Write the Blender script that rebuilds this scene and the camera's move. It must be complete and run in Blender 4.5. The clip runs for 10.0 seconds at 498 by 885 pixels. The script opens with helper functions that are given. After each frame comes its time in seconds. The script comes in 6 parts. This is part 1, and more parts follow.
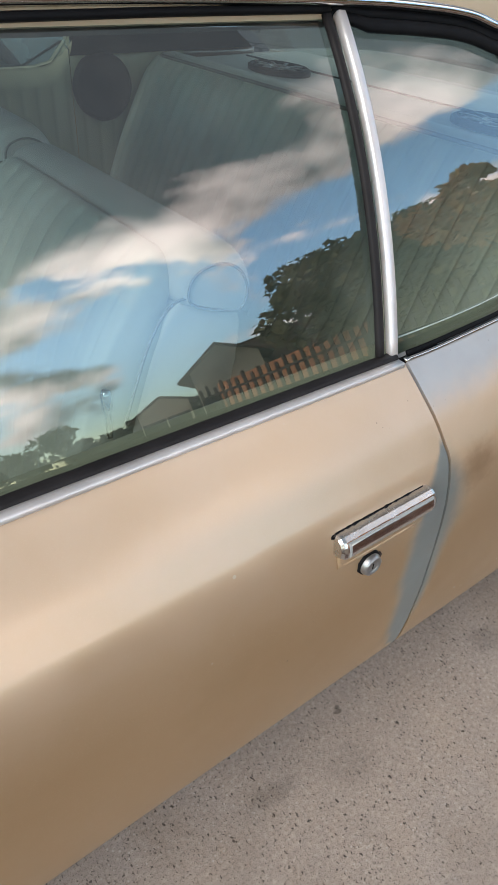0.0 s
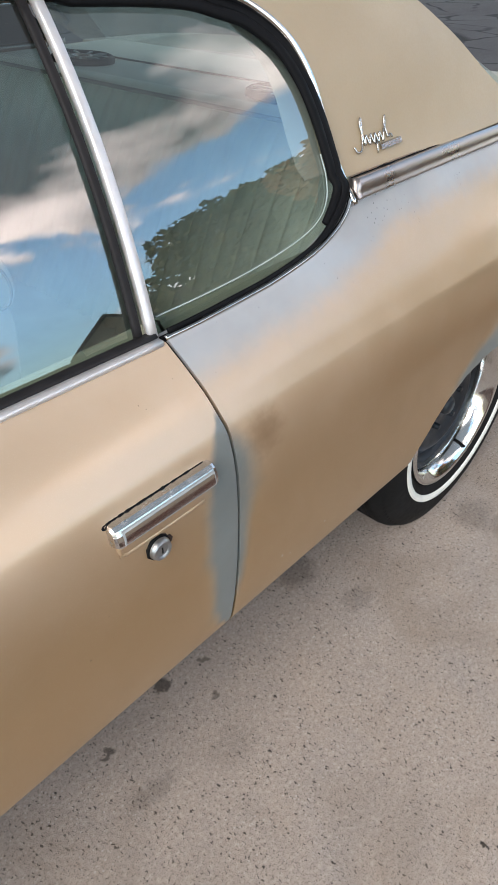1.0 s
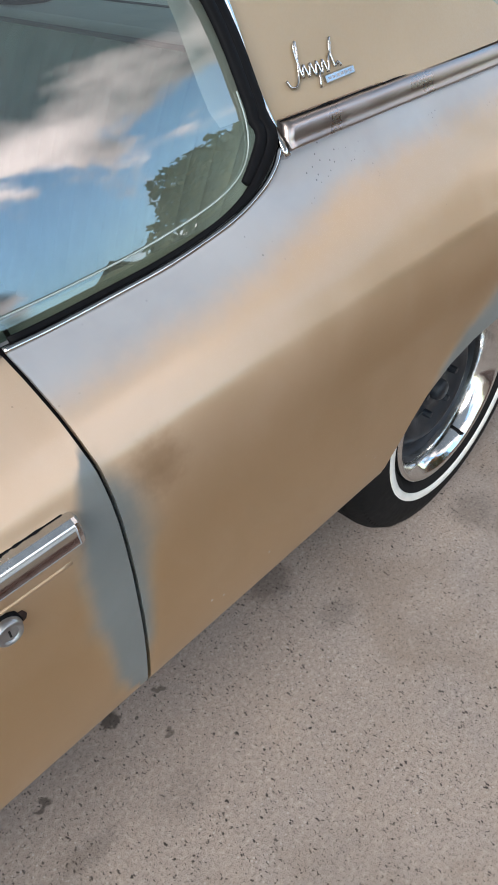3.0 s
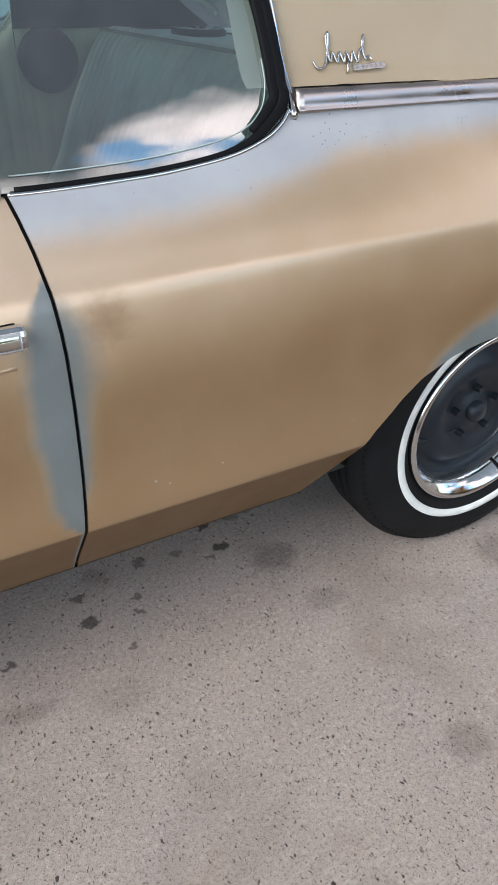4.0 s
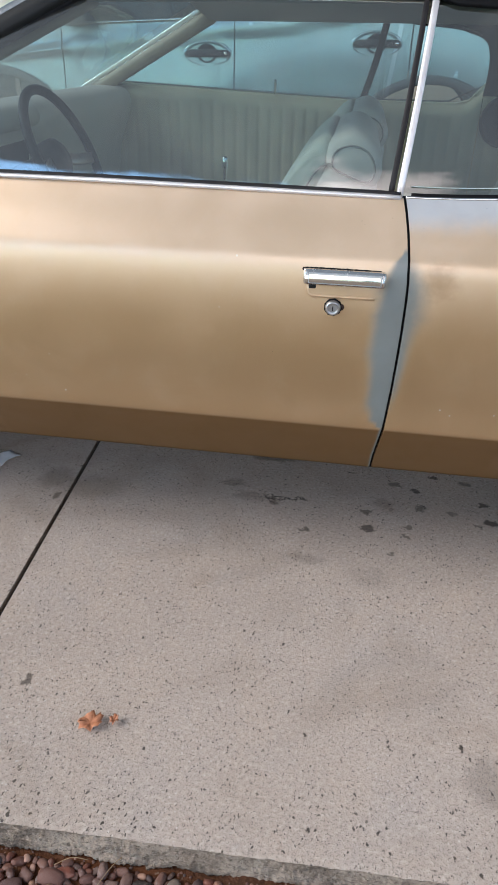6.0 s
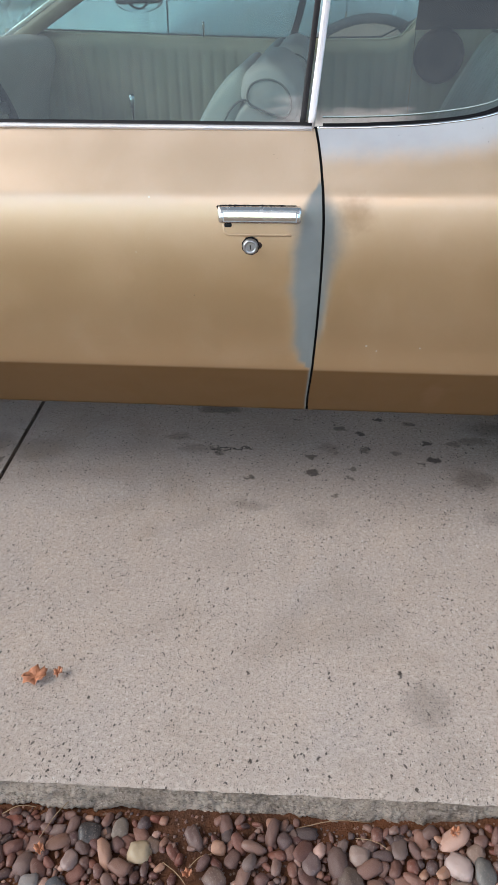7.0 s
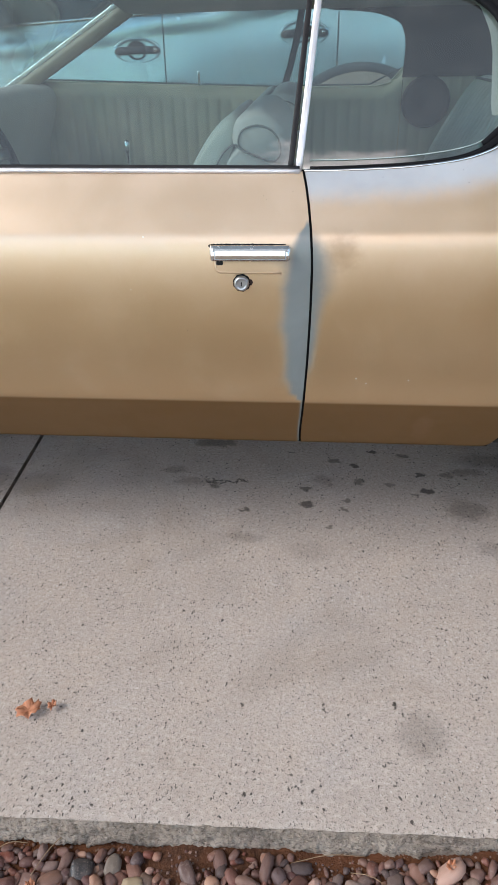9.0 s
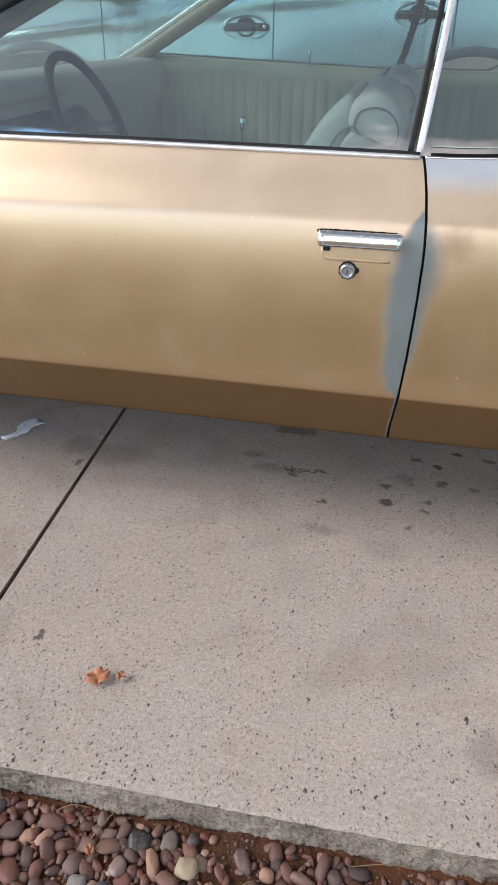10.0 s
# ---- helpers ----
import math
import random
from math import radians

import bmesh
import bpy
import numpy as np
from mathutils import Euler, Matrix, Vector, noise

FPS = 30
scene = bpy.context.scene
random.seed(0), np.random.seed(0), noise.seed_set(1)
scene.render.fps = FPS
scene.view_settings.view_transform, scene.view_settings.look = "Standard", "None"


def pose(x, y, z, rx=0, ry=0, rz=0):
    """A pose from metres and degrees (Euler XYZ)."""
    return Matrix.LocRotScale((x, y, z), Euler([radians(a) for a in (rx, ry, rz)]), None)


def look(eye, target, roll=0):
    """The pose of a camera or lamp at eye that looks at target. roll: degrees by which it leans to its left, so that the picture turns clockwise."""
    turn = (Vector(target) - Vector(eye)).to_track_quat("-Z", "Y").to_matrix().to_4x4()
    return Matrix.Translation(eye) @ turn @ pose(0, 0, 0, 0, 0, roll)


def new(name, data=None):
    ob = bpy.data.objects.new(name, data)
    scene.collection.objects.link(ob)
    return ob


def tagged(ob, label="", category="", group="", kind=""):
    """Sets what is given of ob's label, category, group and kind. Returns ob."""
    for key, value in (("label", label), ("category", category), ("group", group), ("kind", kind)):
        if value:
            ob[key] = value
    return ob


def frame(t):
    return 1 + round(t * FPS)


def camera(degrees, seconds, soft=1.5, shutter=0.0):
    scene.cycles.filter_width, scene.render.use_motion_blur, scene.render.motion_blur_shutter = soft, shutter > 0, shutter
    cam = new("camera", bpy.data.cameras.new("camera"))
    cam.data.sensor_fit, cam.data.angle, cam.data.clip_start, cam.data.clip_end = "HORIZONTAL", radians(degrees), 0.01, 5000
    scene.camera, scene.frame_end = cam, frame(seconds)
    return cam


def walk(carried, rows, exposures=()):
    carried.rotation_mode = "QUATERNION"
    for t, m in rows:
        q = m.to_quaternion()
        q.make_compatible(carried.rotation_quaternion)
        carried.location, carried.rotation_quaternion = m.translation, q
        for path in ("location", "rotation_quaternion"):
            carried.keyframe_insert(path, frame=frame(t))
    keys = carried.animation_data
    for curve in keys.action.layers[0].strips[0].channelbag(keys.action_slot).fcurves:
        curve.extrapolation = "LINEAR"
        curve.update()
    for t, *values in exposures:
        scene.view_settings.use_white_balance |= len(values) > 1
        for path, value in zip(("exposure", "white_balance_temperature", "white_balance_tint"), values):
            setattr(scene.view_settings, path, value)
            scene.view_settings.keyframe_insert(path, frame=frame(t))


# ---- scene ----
cam = camera(40.7, 10.0, soft=0.95)
PATH = [
    (0, (-0.593, -0.361, 1.342), (0.406, 0.878, 0.131), 3.3),
    (0.5, (-0.525, -0.418, 1.34), (0.516, 0.81, 0.153), 0.3),
    (1, (-0.45, -0.478, 1.328), (0.706, 0.601, 0.104), -0.2),
    (1.5, (-0.404, -0.507, 1.31), (0.832, 0.497, 0.1), -1.4),
    (2, (-0.373, -0.501, 1.317), (0.877, 0.472, 0.096), -0.5),
    (2.5, (-0.299, -0.457, 1.287), (0.891, 0.516, 0.008), -1.0),
    (3, (-0.196, -0.434, 1.254), (0.854, 0.651, -0.057), -3.4),
    (3.2, (-0.176, -0.461, 1.241), (0.838, 0.661, -0.068), -3.5),
    (4.3, (-0.114, -0.983, 1.125), (0.422, 0.578, -0.005), 0.3),
    (4.4, (-0.139, -1.033, 1.125), (0.289, 0.471, -0.121), -0.0),
    (4.5, (-0.155, -1.03, 1.16), (0.28, 0.464, -0.096), 2.4),
    (4.7, (-0.214, -1.105, 1.188), (0.125, 0.492, 0.032), 3.1),
    (5, (-0.27, -1.168, 1.196), (-0.289, 0.551, 0.174), 1.1),
    (5.2, (-0.254, -1.215, 1.188), (-0.47, 0.496, 0.175), 1.5),
    (6.3, (-0.042, -1.324, 1.18), (-0.286, 0.368, 0.141), 1.1),
    (6.5, (-0.027, -1.322, 1.167), (-0.22, 0.362, 0.106), 0.6),
    (7, (0.008, -1.323, 1.146), (-0.156, 0.331, 0.033), -1.0),
    (7.5, (0.031, -1.33, 1.14), (-0.123, 0.316, 0.014), -1.4),
    (8, (0.025, -1.338, 1.119), (-0.157, 0.292, -0.026), -1.3),
    (8.5, (0.034, -1.342, 1.113), (-0.108, 0.296, -0.026), -1.2),
    (9, (0.026, -1.346, 1.151), (-0.142, 0.364, 0.128), -1.4),
    (9.5, (-0.009, -1.329, 1.159), (-0.276, 0.37, 0.138), 0.3),
    (10, (-0.026, -1.328, 1.144), (-0.382, 0.33, 0.085), 0.4),
]
walk(cam, [(t, look(eye, target, roll)) for t, eye, target, roll in PATH],
     exposures=[(0.0, 1.00, 6800, 10), (0.5, 1.02, 6900, 11), (1.0, 1.14, 6700, 10), (2.0, 1.17, 6620, 10), (2.5, 1.08, 6600, 10), (3.0, 1.06, 6550, 10),
                (4.5, 1.29, 6250, 10), (6.5, 1.27, 6450, 11), (7.5, 1.38, 6350, 10), (8.2, 1.47, 6250, 10), (9.0, 1.40, 6350, 10), (10.0, 1.35, 6450, 11)])

# ---- world, sun, exposure ----
SUN_AZ, SUN_EL = 197.0, 38.0        # bearing of the sun from +x towards +y, height in degrees
scene.view_settings.exposure = 1.15


def build_world():
    w = bpy.data.worlds.new("sky")
    w.use_nodes = True
    scene.world = w
    nt = w.node_tree
    nt.nodes.clear()
    N, L = nt.nodes.new, nt.links.new
    out, bg = N("ShaderNodeOutputWorld"), N("ShaderNodeBackground")
    sky = N("ShaderNodeTexSky")
    sky.sky_type = "NISHITA"
    sky.sun_disc = False
    sky.sun_elevation = radians(SUN_EL)
    sky.sun_rotation = radians(90 - SUN_AZ)
    sky.air_density, sky.dust_density, sky.ozone_density = 1.0, 0.1, 2.0
    gain = N("ShaderNodeVectorMath")
    gain.operation = "MULTIPLY"
    gain.inputs[1].default_value = SKY_GAIN
    L(sky.outputs[0], gain.inputs[0])
    # the haze near the horizon is thin
    thin = N("ShaderNodeVectorMath")
    thin.operation = "SCALE"
    L(gain.outputs[0], thin.inputs[0])
    co, sep = N("ShaderNodeTexCoord"), N("ShaderNodeSeparateXYZ")
    L(co.outputs["Generated"], sep.inputs[0])
    zup = N("ShaderNodeMath")
    zup.operation = "MAXIMUM"
    zup.inputs[1].default_value = 0.0
    L(sep.outputs[2], zup.inputs[0])
    low = N("ShaderNodeMapRange")
    low.interpolation_type = "SMOOTHSTEP"
    for k, v in ((1, 0.0), (2, 0.36), (3, 0.40), (4, 1.0)):
        low.inputs[k].default_value = v
    L(zup.outputs[0], low.inputs[0])
    L(low.outputs[0], thin.inputs[3])
    flat = N("ShaderNodeVectorMath")
    flat.operation = "MULTIPLY"
    flat.inputs[1].default_value = (1.0, 1.0, 1.5)
    L(co.outputs["Generated"], flat.inputs[0])
    shift = N("ShaderNodeVectorMath")
    shift.operation = "ADD"
    shift.inputs[1].default_value = CLOUD_SHIFT
    L(flat.outputs[0], shift.inputs[0])
    cover = N("ShaderNodeTexNoise")
    cover.inputs["Scale"].default_value = 3.3
    cover.inputs["Detail"].default_value = 9
    cover.inputs["Roughness"].default_value = 0.56
    cover.inputs["Distortion"].default_value = 0.25
    L(shift.outputs[0], cover.inputs["Vector"])
    rise = N("ShaderNodeMapRange")
    rise.interpolation_type = "SMOOTHSTEP"
    for k, v in ((1, 0.44), (2, 0.58), (3, 0.0), (4, 1.0)):
        rise.inputs[k].default_value = v
    L(zup.outputs[0], rise.inputs[0])
    mask = N("ShaderNodeMapRange")
    mask.interpolation_type = "SMOOTHSTEP"
    mask.inputs[1].default_value, mask.inputs[2].default_value = 0.475, 0.585
    # the cloud deck closes and greys towards the zenith, and breaks up lower down
    deck = N("ShaderNodeMath")
    deck.operation = "MULTIPLY_ADD"
    deck.inputs[1].default_value = 0.24
    L(rise.outputs[0], deck.inputs[0])
    L(cover.outputs[0], deck.inputs[2])
    tone = N("ShaderNodeTexNoise")
    tone.inputs["Scale"].default_value = 3.4
    tone.inputs["Detail"].default_value = 6
    L(shift.outputs[0], tone.inputs["Vector"])
    ramp = N("ShaderNodeValToRGB")
    ramp.color_ramp.elements[0].position, ramp.color_ramp.elements[0].color = 0.38, (*CLOUD_DARK, 1)
    ramp.color_ramp.elements[1].position, ramp.color_ramp.elements[1].color = 0.62, (*CLOUD_LIGHT, 1)
    grey = N("ShaderNodeMath")
    grey.operation = "MULTIPLY_ADD"
    grey.inputs[1].default_value = -0.28
    under = N("ShaderNodeMapRange")
    under.interpolation_type = "SMOOTHSTEP"
    for k, v in ((1, 0.50), (2, 0.74), (3, 0.0), (4, 1.0)):
        under.inputs[k].default_value = v
    L(zup.outputs[0], under.inputs[0])
    L(under.outputs[0], grey.inputs[0])
    L(tone.outputs[0], grey.inputs[2])
    # an even grey deck over the street side of the sky
    west = N("ShaderNodeMapRange")
    west.interpolation_type = "SMOOTHSTEP"
    for k, v in ((1, 0.42), (2, 0.02), (3, 0.0), (4, 1.0)):
        west.inputs[k].default_value = v
    L(sep.outputs[0], west.inputs[0])
    high = N("ShaderNodeMath")
    high.operation = "MULTIPLY"
    L(west.outputs[0], high.inputs[0])
    L(zup.outputs[0], high.inputs[1])
    calm = N("ShaderNodeMath")
    calm.operation = "MULTIPLY_ADD"
    calm.inputs[1].default_value = -0.32
    L(high.outputs[0], calm.inputs[0])
    L(grey.outputs[0], calm.inputs[2])
    L(calm.outputs[0], ramp.inputs[0])
    shut = N("ShaderNodeMath")
    shut.operation = "MULTIPLY_ADD"
    shut.inputs[1].default_value = 0.14
    L(high.outputs[0], shut.inputs[0])
    L(deck.outputs[0], shut.inputs[2])
    L(shut.outputs[0], mask.inputs[0])
    mix = N("ShaderNodeMix")
    mix.data_type = "RGBA"
    L(mask.outputs[0], mix.inputs[0])
    L(thin.outputs[0], mix.inputs[6])
    L(ramp.outputs[0], mix.inputs[7])
    # the sky is brighter on the side of the hidden sun
    lean = N("ShaderNodeVectorMath")
    lean.operation = "DOT_PRODUCT"
    lean.inputs[1].default_value = (-0.30, -0.95, 0.0)
    L(co.outputs["Generated"], lean.inputs[0])
    glow = N("ShaderNodeMath")
    glow.operation = "MULTIPLY_ADD"
    glow.inputs[1].default_value, glow.inputs[2].default_value = 0.76, 1.0
    L(lean.outputs["Value"], glow.inputs[0])
    lit = N("ShaderNodeVectorMath")
    lit.operation = "SCALE"
    L(mix.outputs[2], lit.inputs[0])
    L(glow.outputs[0], lit.inputs[3])
    L(lit.outputs[0], bg.inputs[0])
    bg.inputs[1].default_value = SKY_STRENGTH
    L(bg.outputs[0], out.inputs[0])
    lamp = bpy.data.lights.new("sun", "SUN")
    lamp.energy, lamp.angle, lamp.color = SUN_POWER, radians(SUN_WIDE), (1.0, 0.95, 0.89)
    ob = new("sun", lamp)
    a, e = radians(SUN_AZ), radians(SUN_EL)
    way = Vector((math.cos(a) * math.cos(e), math.sin(a) * math.cos(e), math.sin(e)))
    ob.matrix_world = look(way * 50, (0, 0, 0))


SKY_GAIN, SKY_STRENGTH = (0.300, 0.335, 0.312), 0.76
SUN_POWER, SUN_WIDE = 1.22, 28.0
CLOUD_SHIFT = (3.1, 1.7, 0.0)
CLOUD_DARK, CLOUD_LIGHT = (0.135, 0.16, 0.19), (2.12, 1.84, 1.79)
build_world()

# ---- materials ----


class Nodes:
    """A small wrapper for writing node materials."""

    def __init__(self, name):
        self.m = bpy.data.materials.new(name)
        self.m.use_nodes = True
        self.nt = self.m.node_tree
        self.b = self.nt.nodes["Principled BSDF"]
        self.co = self.nt.nodes.new("ShaderNodeTexCoord").outputs["Object"]

    def node(self, kind, **kw):
        n = self.nt.nodes.new(kind)
        if "operation" in kw:
            n.operation = kw["operation"]
        if "data_type" in kw:
            n.data_type = kw["data_type"]
        if "blend_type" in kw:
            n.blend_type = kw["blend_type"]
        if "interpolation_type" in kw:
            n.interpolation_type = kw["interpolation_type"]
        if "feature" in kw:
            n.feature = kw["feature"]
        if "attribute_name" in kw:
            n.attribute_name = kw["attribute_name"]
        return n

    def put(self, sock, v):
        if isinstance(v, bpy.types.NodeSocket):
            self.nt.links.new(v, sock)
        elif isinstance(v, tuple) and len(v) == 3 and sock.type == "RGBA":
            sock.default_value = (*v, 1)
        else:
            sock.default_value = v

    def noise(self, scale, detail=4, rough=0.55, vec=None, distort=0.0):
        n = self.node("ShaderNodeTexNoise")
        self.put(n.inputs["Vector"], self.co if vec is None else vec)
        n.inputs["Scale"].default_value, n.inputs["Detail"].default_value = scale, detail
        n.inputs["Roughness"].default_value, n.inputs["Distortion"].default_value = rough, distort
        return n.outputs[0]

    def voronoi(self, scale, vec=None, feature="F1", out=0):
        n = self.node("ShaderNodeTexVoronoi", feature=feature)
        self.put(n.inputs["Vector"], self.co if vec is None else vec)
        n.inputs["Scale"].default_value = scale
        return n.outputs[out]

    def ramp(self, v, lo, hi, a=0.0, b=1.0):
        n = self.node("ShaderNodeMapRange", interpolation_type="SMOOTHSTEP")
        for k, x in enumerate((v, lo, hi, a, b)):
            self.put(n.inputs[k], x)
        return n.outputs[0]

    def math(self, op, a, b=0.0):
        n = self.node("ShaderNodeMath", operation=op)
        self.put(n.inputs[0], a)
        self.put(n.inputs[1], b)
        return n.outputs[0]

    def vec(self, op, a, b=(0, 0, 0)):
        n = self.node("ShaderNodeVectorMath", operation=op)
        self.put(n.inputs[0], a)
        self.put(n.inputs[1], b)
        return n

    def mix(self, f, a, b, blend="MIX"):
        n = self.node("ShaderNodeMix", data_type="RGBA", blend_type=blend)
        self.put(n.inputs[0], f)
        self.put(n.inputs[6], a)
        self.put(n.inputs[7], b)
        return n.outputs[2]

    def colours(self, v, stops):
        n = self.node("ShaderNodeValToRGB")
        cr = n.color_ramp
        while len(cr.elements) < len(stops):
            cr.elements.new(0.5)
        for e, (p, c) in zip(cr.elements, stops):
            e.position, e.color = p, (*c, 1)
        self.put(n.inputs[0], v)
        return n.outputs[0]

    def attr(self, name):
        return self.node("ShaderNodeAttribute", attribute_name=name).outputs["Fac"]

    def random(self):
        return self.node("ShaderNodeObjectInfo").outputs["Random"]

    def bump(self, h, strength=0.3, dist=0.01):
        n = self.node("ShaderNodeBump")
        n.inputs["Strength"].default_value, n.inputs["Distance"].default_value = strength, dist
        self.put(n.inputs["Height"], h)
        self.put(self.b.inputs["Normal"], n.outputs[0])

    def set(self, **kw):
        names = {"col": "Base Color", "rough": "Roughness", "metal": "Metallic", "coat": "Coat Weight",
                 "coat_rough": "Coat Roughness", "spec": "Specular IOR Level", "sheen": "Sheen Weight"}
        for k, v in kw.items():
            self.put(self.b.inputs[names[k]], v)
        return self


def plain(name, col, rough=0.5, metal=0.0, vary=0.12, scale=30.0, bump=0.0, coat=0.0, spec=0.5):
    """A material with two scales of mottling in its colour and roughness."""
    n = Nodes(name)
    big, small = n.noise(scale * 0.15, 3), n.noise(scale, 5)
    f = n.math("MULTIPLY", n.math("ADD", big, small), 0.5)
    lo = tuple(c * (1 - vary * 1.6) for c in col)
    hi = tuple(min(1.0, c * (1 + vary * 1.6)) for c in col)
    n.set(col=n.colours(f, [(0.3, lo), (0.7, hi)]), metal=metal, coat=coat,
          rough=n.ramp(small, 0.3, 0.7, max(0.02, rough - 0.06), rough + 0.06), spec=spec)
    if bump:
        n.bump(small, bump, 0.004)
    return n.m


def paint_material():
    """Faded gold body paint with primer patches held in two mesh attributes."""
    n = Nodes("gold_paint")
    cloud, mottle, grain = n.noise(2.2, 4), n.noise(9.0, 5, distort=0.4), n.noise(900.0, 2)
    gold = n.colours(cloud, [(0.3, (0.450, 0.295, 0.152)), (0.7, (0.506, 0.344, 0.193))])
    gold = n.mix(n.ramp(mottle, 0.45, 0.75, 0.0, 0.28), gold, (0.555, 0.388, 0.248))
    gold = n.mix(n.ramp(n.noise(4.5, 5, 0.6, distort=0.8), 0.52, 0.70, 0.0, 0.25), gold, (0.413, 0.28, 0.148))
    gold = n.mix(n.ramp(grain, 0.55, 0.7, 0.0, 0.16), gold, (0.74, 0.60, 0.42))
    # paler, pinker paint on the shoulder, in uneven patches
    pale_shoulder = n.math("MULTIPLY", n.attr("pale_shoulder"), n.ramp(mottle, 0.25, 0.70, 0.75, 1.0))
    gold = n.mix(pale_shoulder, gold, (0.615, 0.460, 0.340))
    edge = n.math("MULTIPLY", n.math("SUBTRACT", n.noise(20.0, 5), 0.5), 0.34)
    edge2 = n.math("MULTIPLY", n.math("SUBTRACT", n.noise(70.0, 4), 0.5), 0.20)
    wob = n.math("ADD", edge, edge2)
    wash = n.ramp(n.math("ADD", n.attr("wash"), wob), 0.02, 0.98)
    prim = n.ramp(n.math("ADD", n.attr("primer"), n.math("MULTIPLY", wob, 0.7)), 0.02, 0.98)
    brown = n.ramp(n.math("ADD", n.attr("scuff"), n.math("MULTIPLY", wob, 1.6)), 0.3, 0.9, 0.0, 0.6)
    # the down-facing sill's shade is put into its colour
    col = n.mix(n.attr("sill_shade"), gold, (0.215, 0.120, 0.042))
    col = n.mix(brown, col, (0.26, 0.15, 0.07))
    col = n.mix(n.math("MULTIPLY", wash, 0.88), col, n.colours(mottle, [(0.3, (0.305, 0.326, 0.360)), (0.7, (0.365, 0.388, 0.420))]))
    col = n.mix(n.math("MULTIPLY", prim, 0.93), col, n.colours(mottle, [(0.3, (0.112, 0.138, 0.145)), (0.7, (0.150, 0.180, 0.188))]))
    # chips of bare primer
    chip = n.math("MULTIPLY", n.ramp(n.voronoi(26.0), 0.07, 0.045), n.ramp(n.noise(5.0, 2), 0.58, 0.66))
    col = n.mix(chip, col, (0.62, 0.56, 0.46))
    nick = n.math("MULTIPLY", n.ramp(n.voronoi(75.0), 0.09, 0.06), n.ramp(n.noise(6.5, 2), 0.62, 0.70))
    col = n.mix(nick, col, (0.06, 0.045, 0.035))
    pock = n.math("MULTIPLY", n.ramp(n.voronoi(110.0), 0.16, 0.10), n.ramp(n.noise(11.0, 3), 0.52, 0.62))
    col = n.mix(n.math("MULTIPLY", pock, n.math("MULTIPLY", wash, 0.75)), col, (0.07, 0.075, 0.085))
    dull = n.math("MAXIMUM", wash, prim)
    rough = n.mix(dull, n.ramp(mottle, 0.3, 0.7, 0.35, 0.42), (0.56, 0.56, 0.56))
    # less metallic where the shoulder is paler
    worn = n.math("SUBTRACT", 0.70, n.math("MULTIPLY", pale_shoulder, 0.42))
    # the coat is weaker too on the sill painted in shade
    n.set(col=col, rough=rough, metal=n.math("MULTIPLY", n.math("SUBTRACT", 1.0, dull), worn), coat=n.math("SUBTRACT", 0.5, n.math("MULTIPLY", n.attr("sill_shade"), 0.42)), coat_rough=0.12)
    n.bump(n.math("ADD", n.noise(3.0, 3), n.math("MULTIPLY", grain, 0.05)), 0.035, 0.004)
    return n.m


def vinyl_top():
    n = Nodes("tan_roof")
    big, grain = n.noise(3.0, 4, distort=0.3), n.noise(260.0, 4)
    col = n.colours(big, [(0.3, (0.355, 0.268, 0.175)), (0.7, (0.410, 0.318, 0.215))])
    col = n.mix(n.ramp(n.noise(7.0, 5), 0.55, 0.75, 0.0, 0.35), col, (0.43, 0.32, 0.215))
    n.set(col=col, rough=n.ramp(grain, 0.3, 0.7, 0.42, 0.54), metal=0.05)
    n.bump(grain, 0.12, 0.002)
    return n.m


def glass_material(name, tint, f0=0.075):
    n = Nodes(name)
    nt = n.nt
    lw = n.node("ShaderNodeLayerWeight")
    lw.inputs[0].default_value = 0.5
    p5 = n.math("POWER", lw.outputs["Facing"], 4.6)
    fac = n.math("ADD", n.math("MULTIPLY", p5, 1 - f0), f0)
    tr, gl = n.node("ShaderNodeBsdfTransparent"), n.node("ShaderNodeBsdfGlossy")
    n.put(tr.inputs[0], tint)
    n.put(gl.inputs[0], (1.0, 1.0, 1.0))
    gl.inputs["Roughness"].default_value = 0.006
    ms = n.node("ShaderNodeMixShader")
    n.put(ms.inputs[0], fac)
    nt.links.new(tr.outputs[0], ms.inputs[1])
    nt.links.new(gl.outputs[0], ms.inputs[2])
    # thin dust film
    df = n.node("ShaderNodeBsdfDiffuse")
    n.put(df.inputs[0], (0.55, 0.52, 0.47))
    ms2 = n.node("ShaderNodeMixShader")
    n.put(ms2.inputs[0], n.ramp(n.noise(18.0, 6), 0.35, 0.8, 0.012, 0.05))
    nt.links.new(ms.outputs[0], ms2.inputs[1])
    nt.links.new(df.outputs[0], ms2.inputs[2])
    nt.links.new(ms2.outputs[0], nt.nodes["Material Output"].inputs[0])
    return n.m


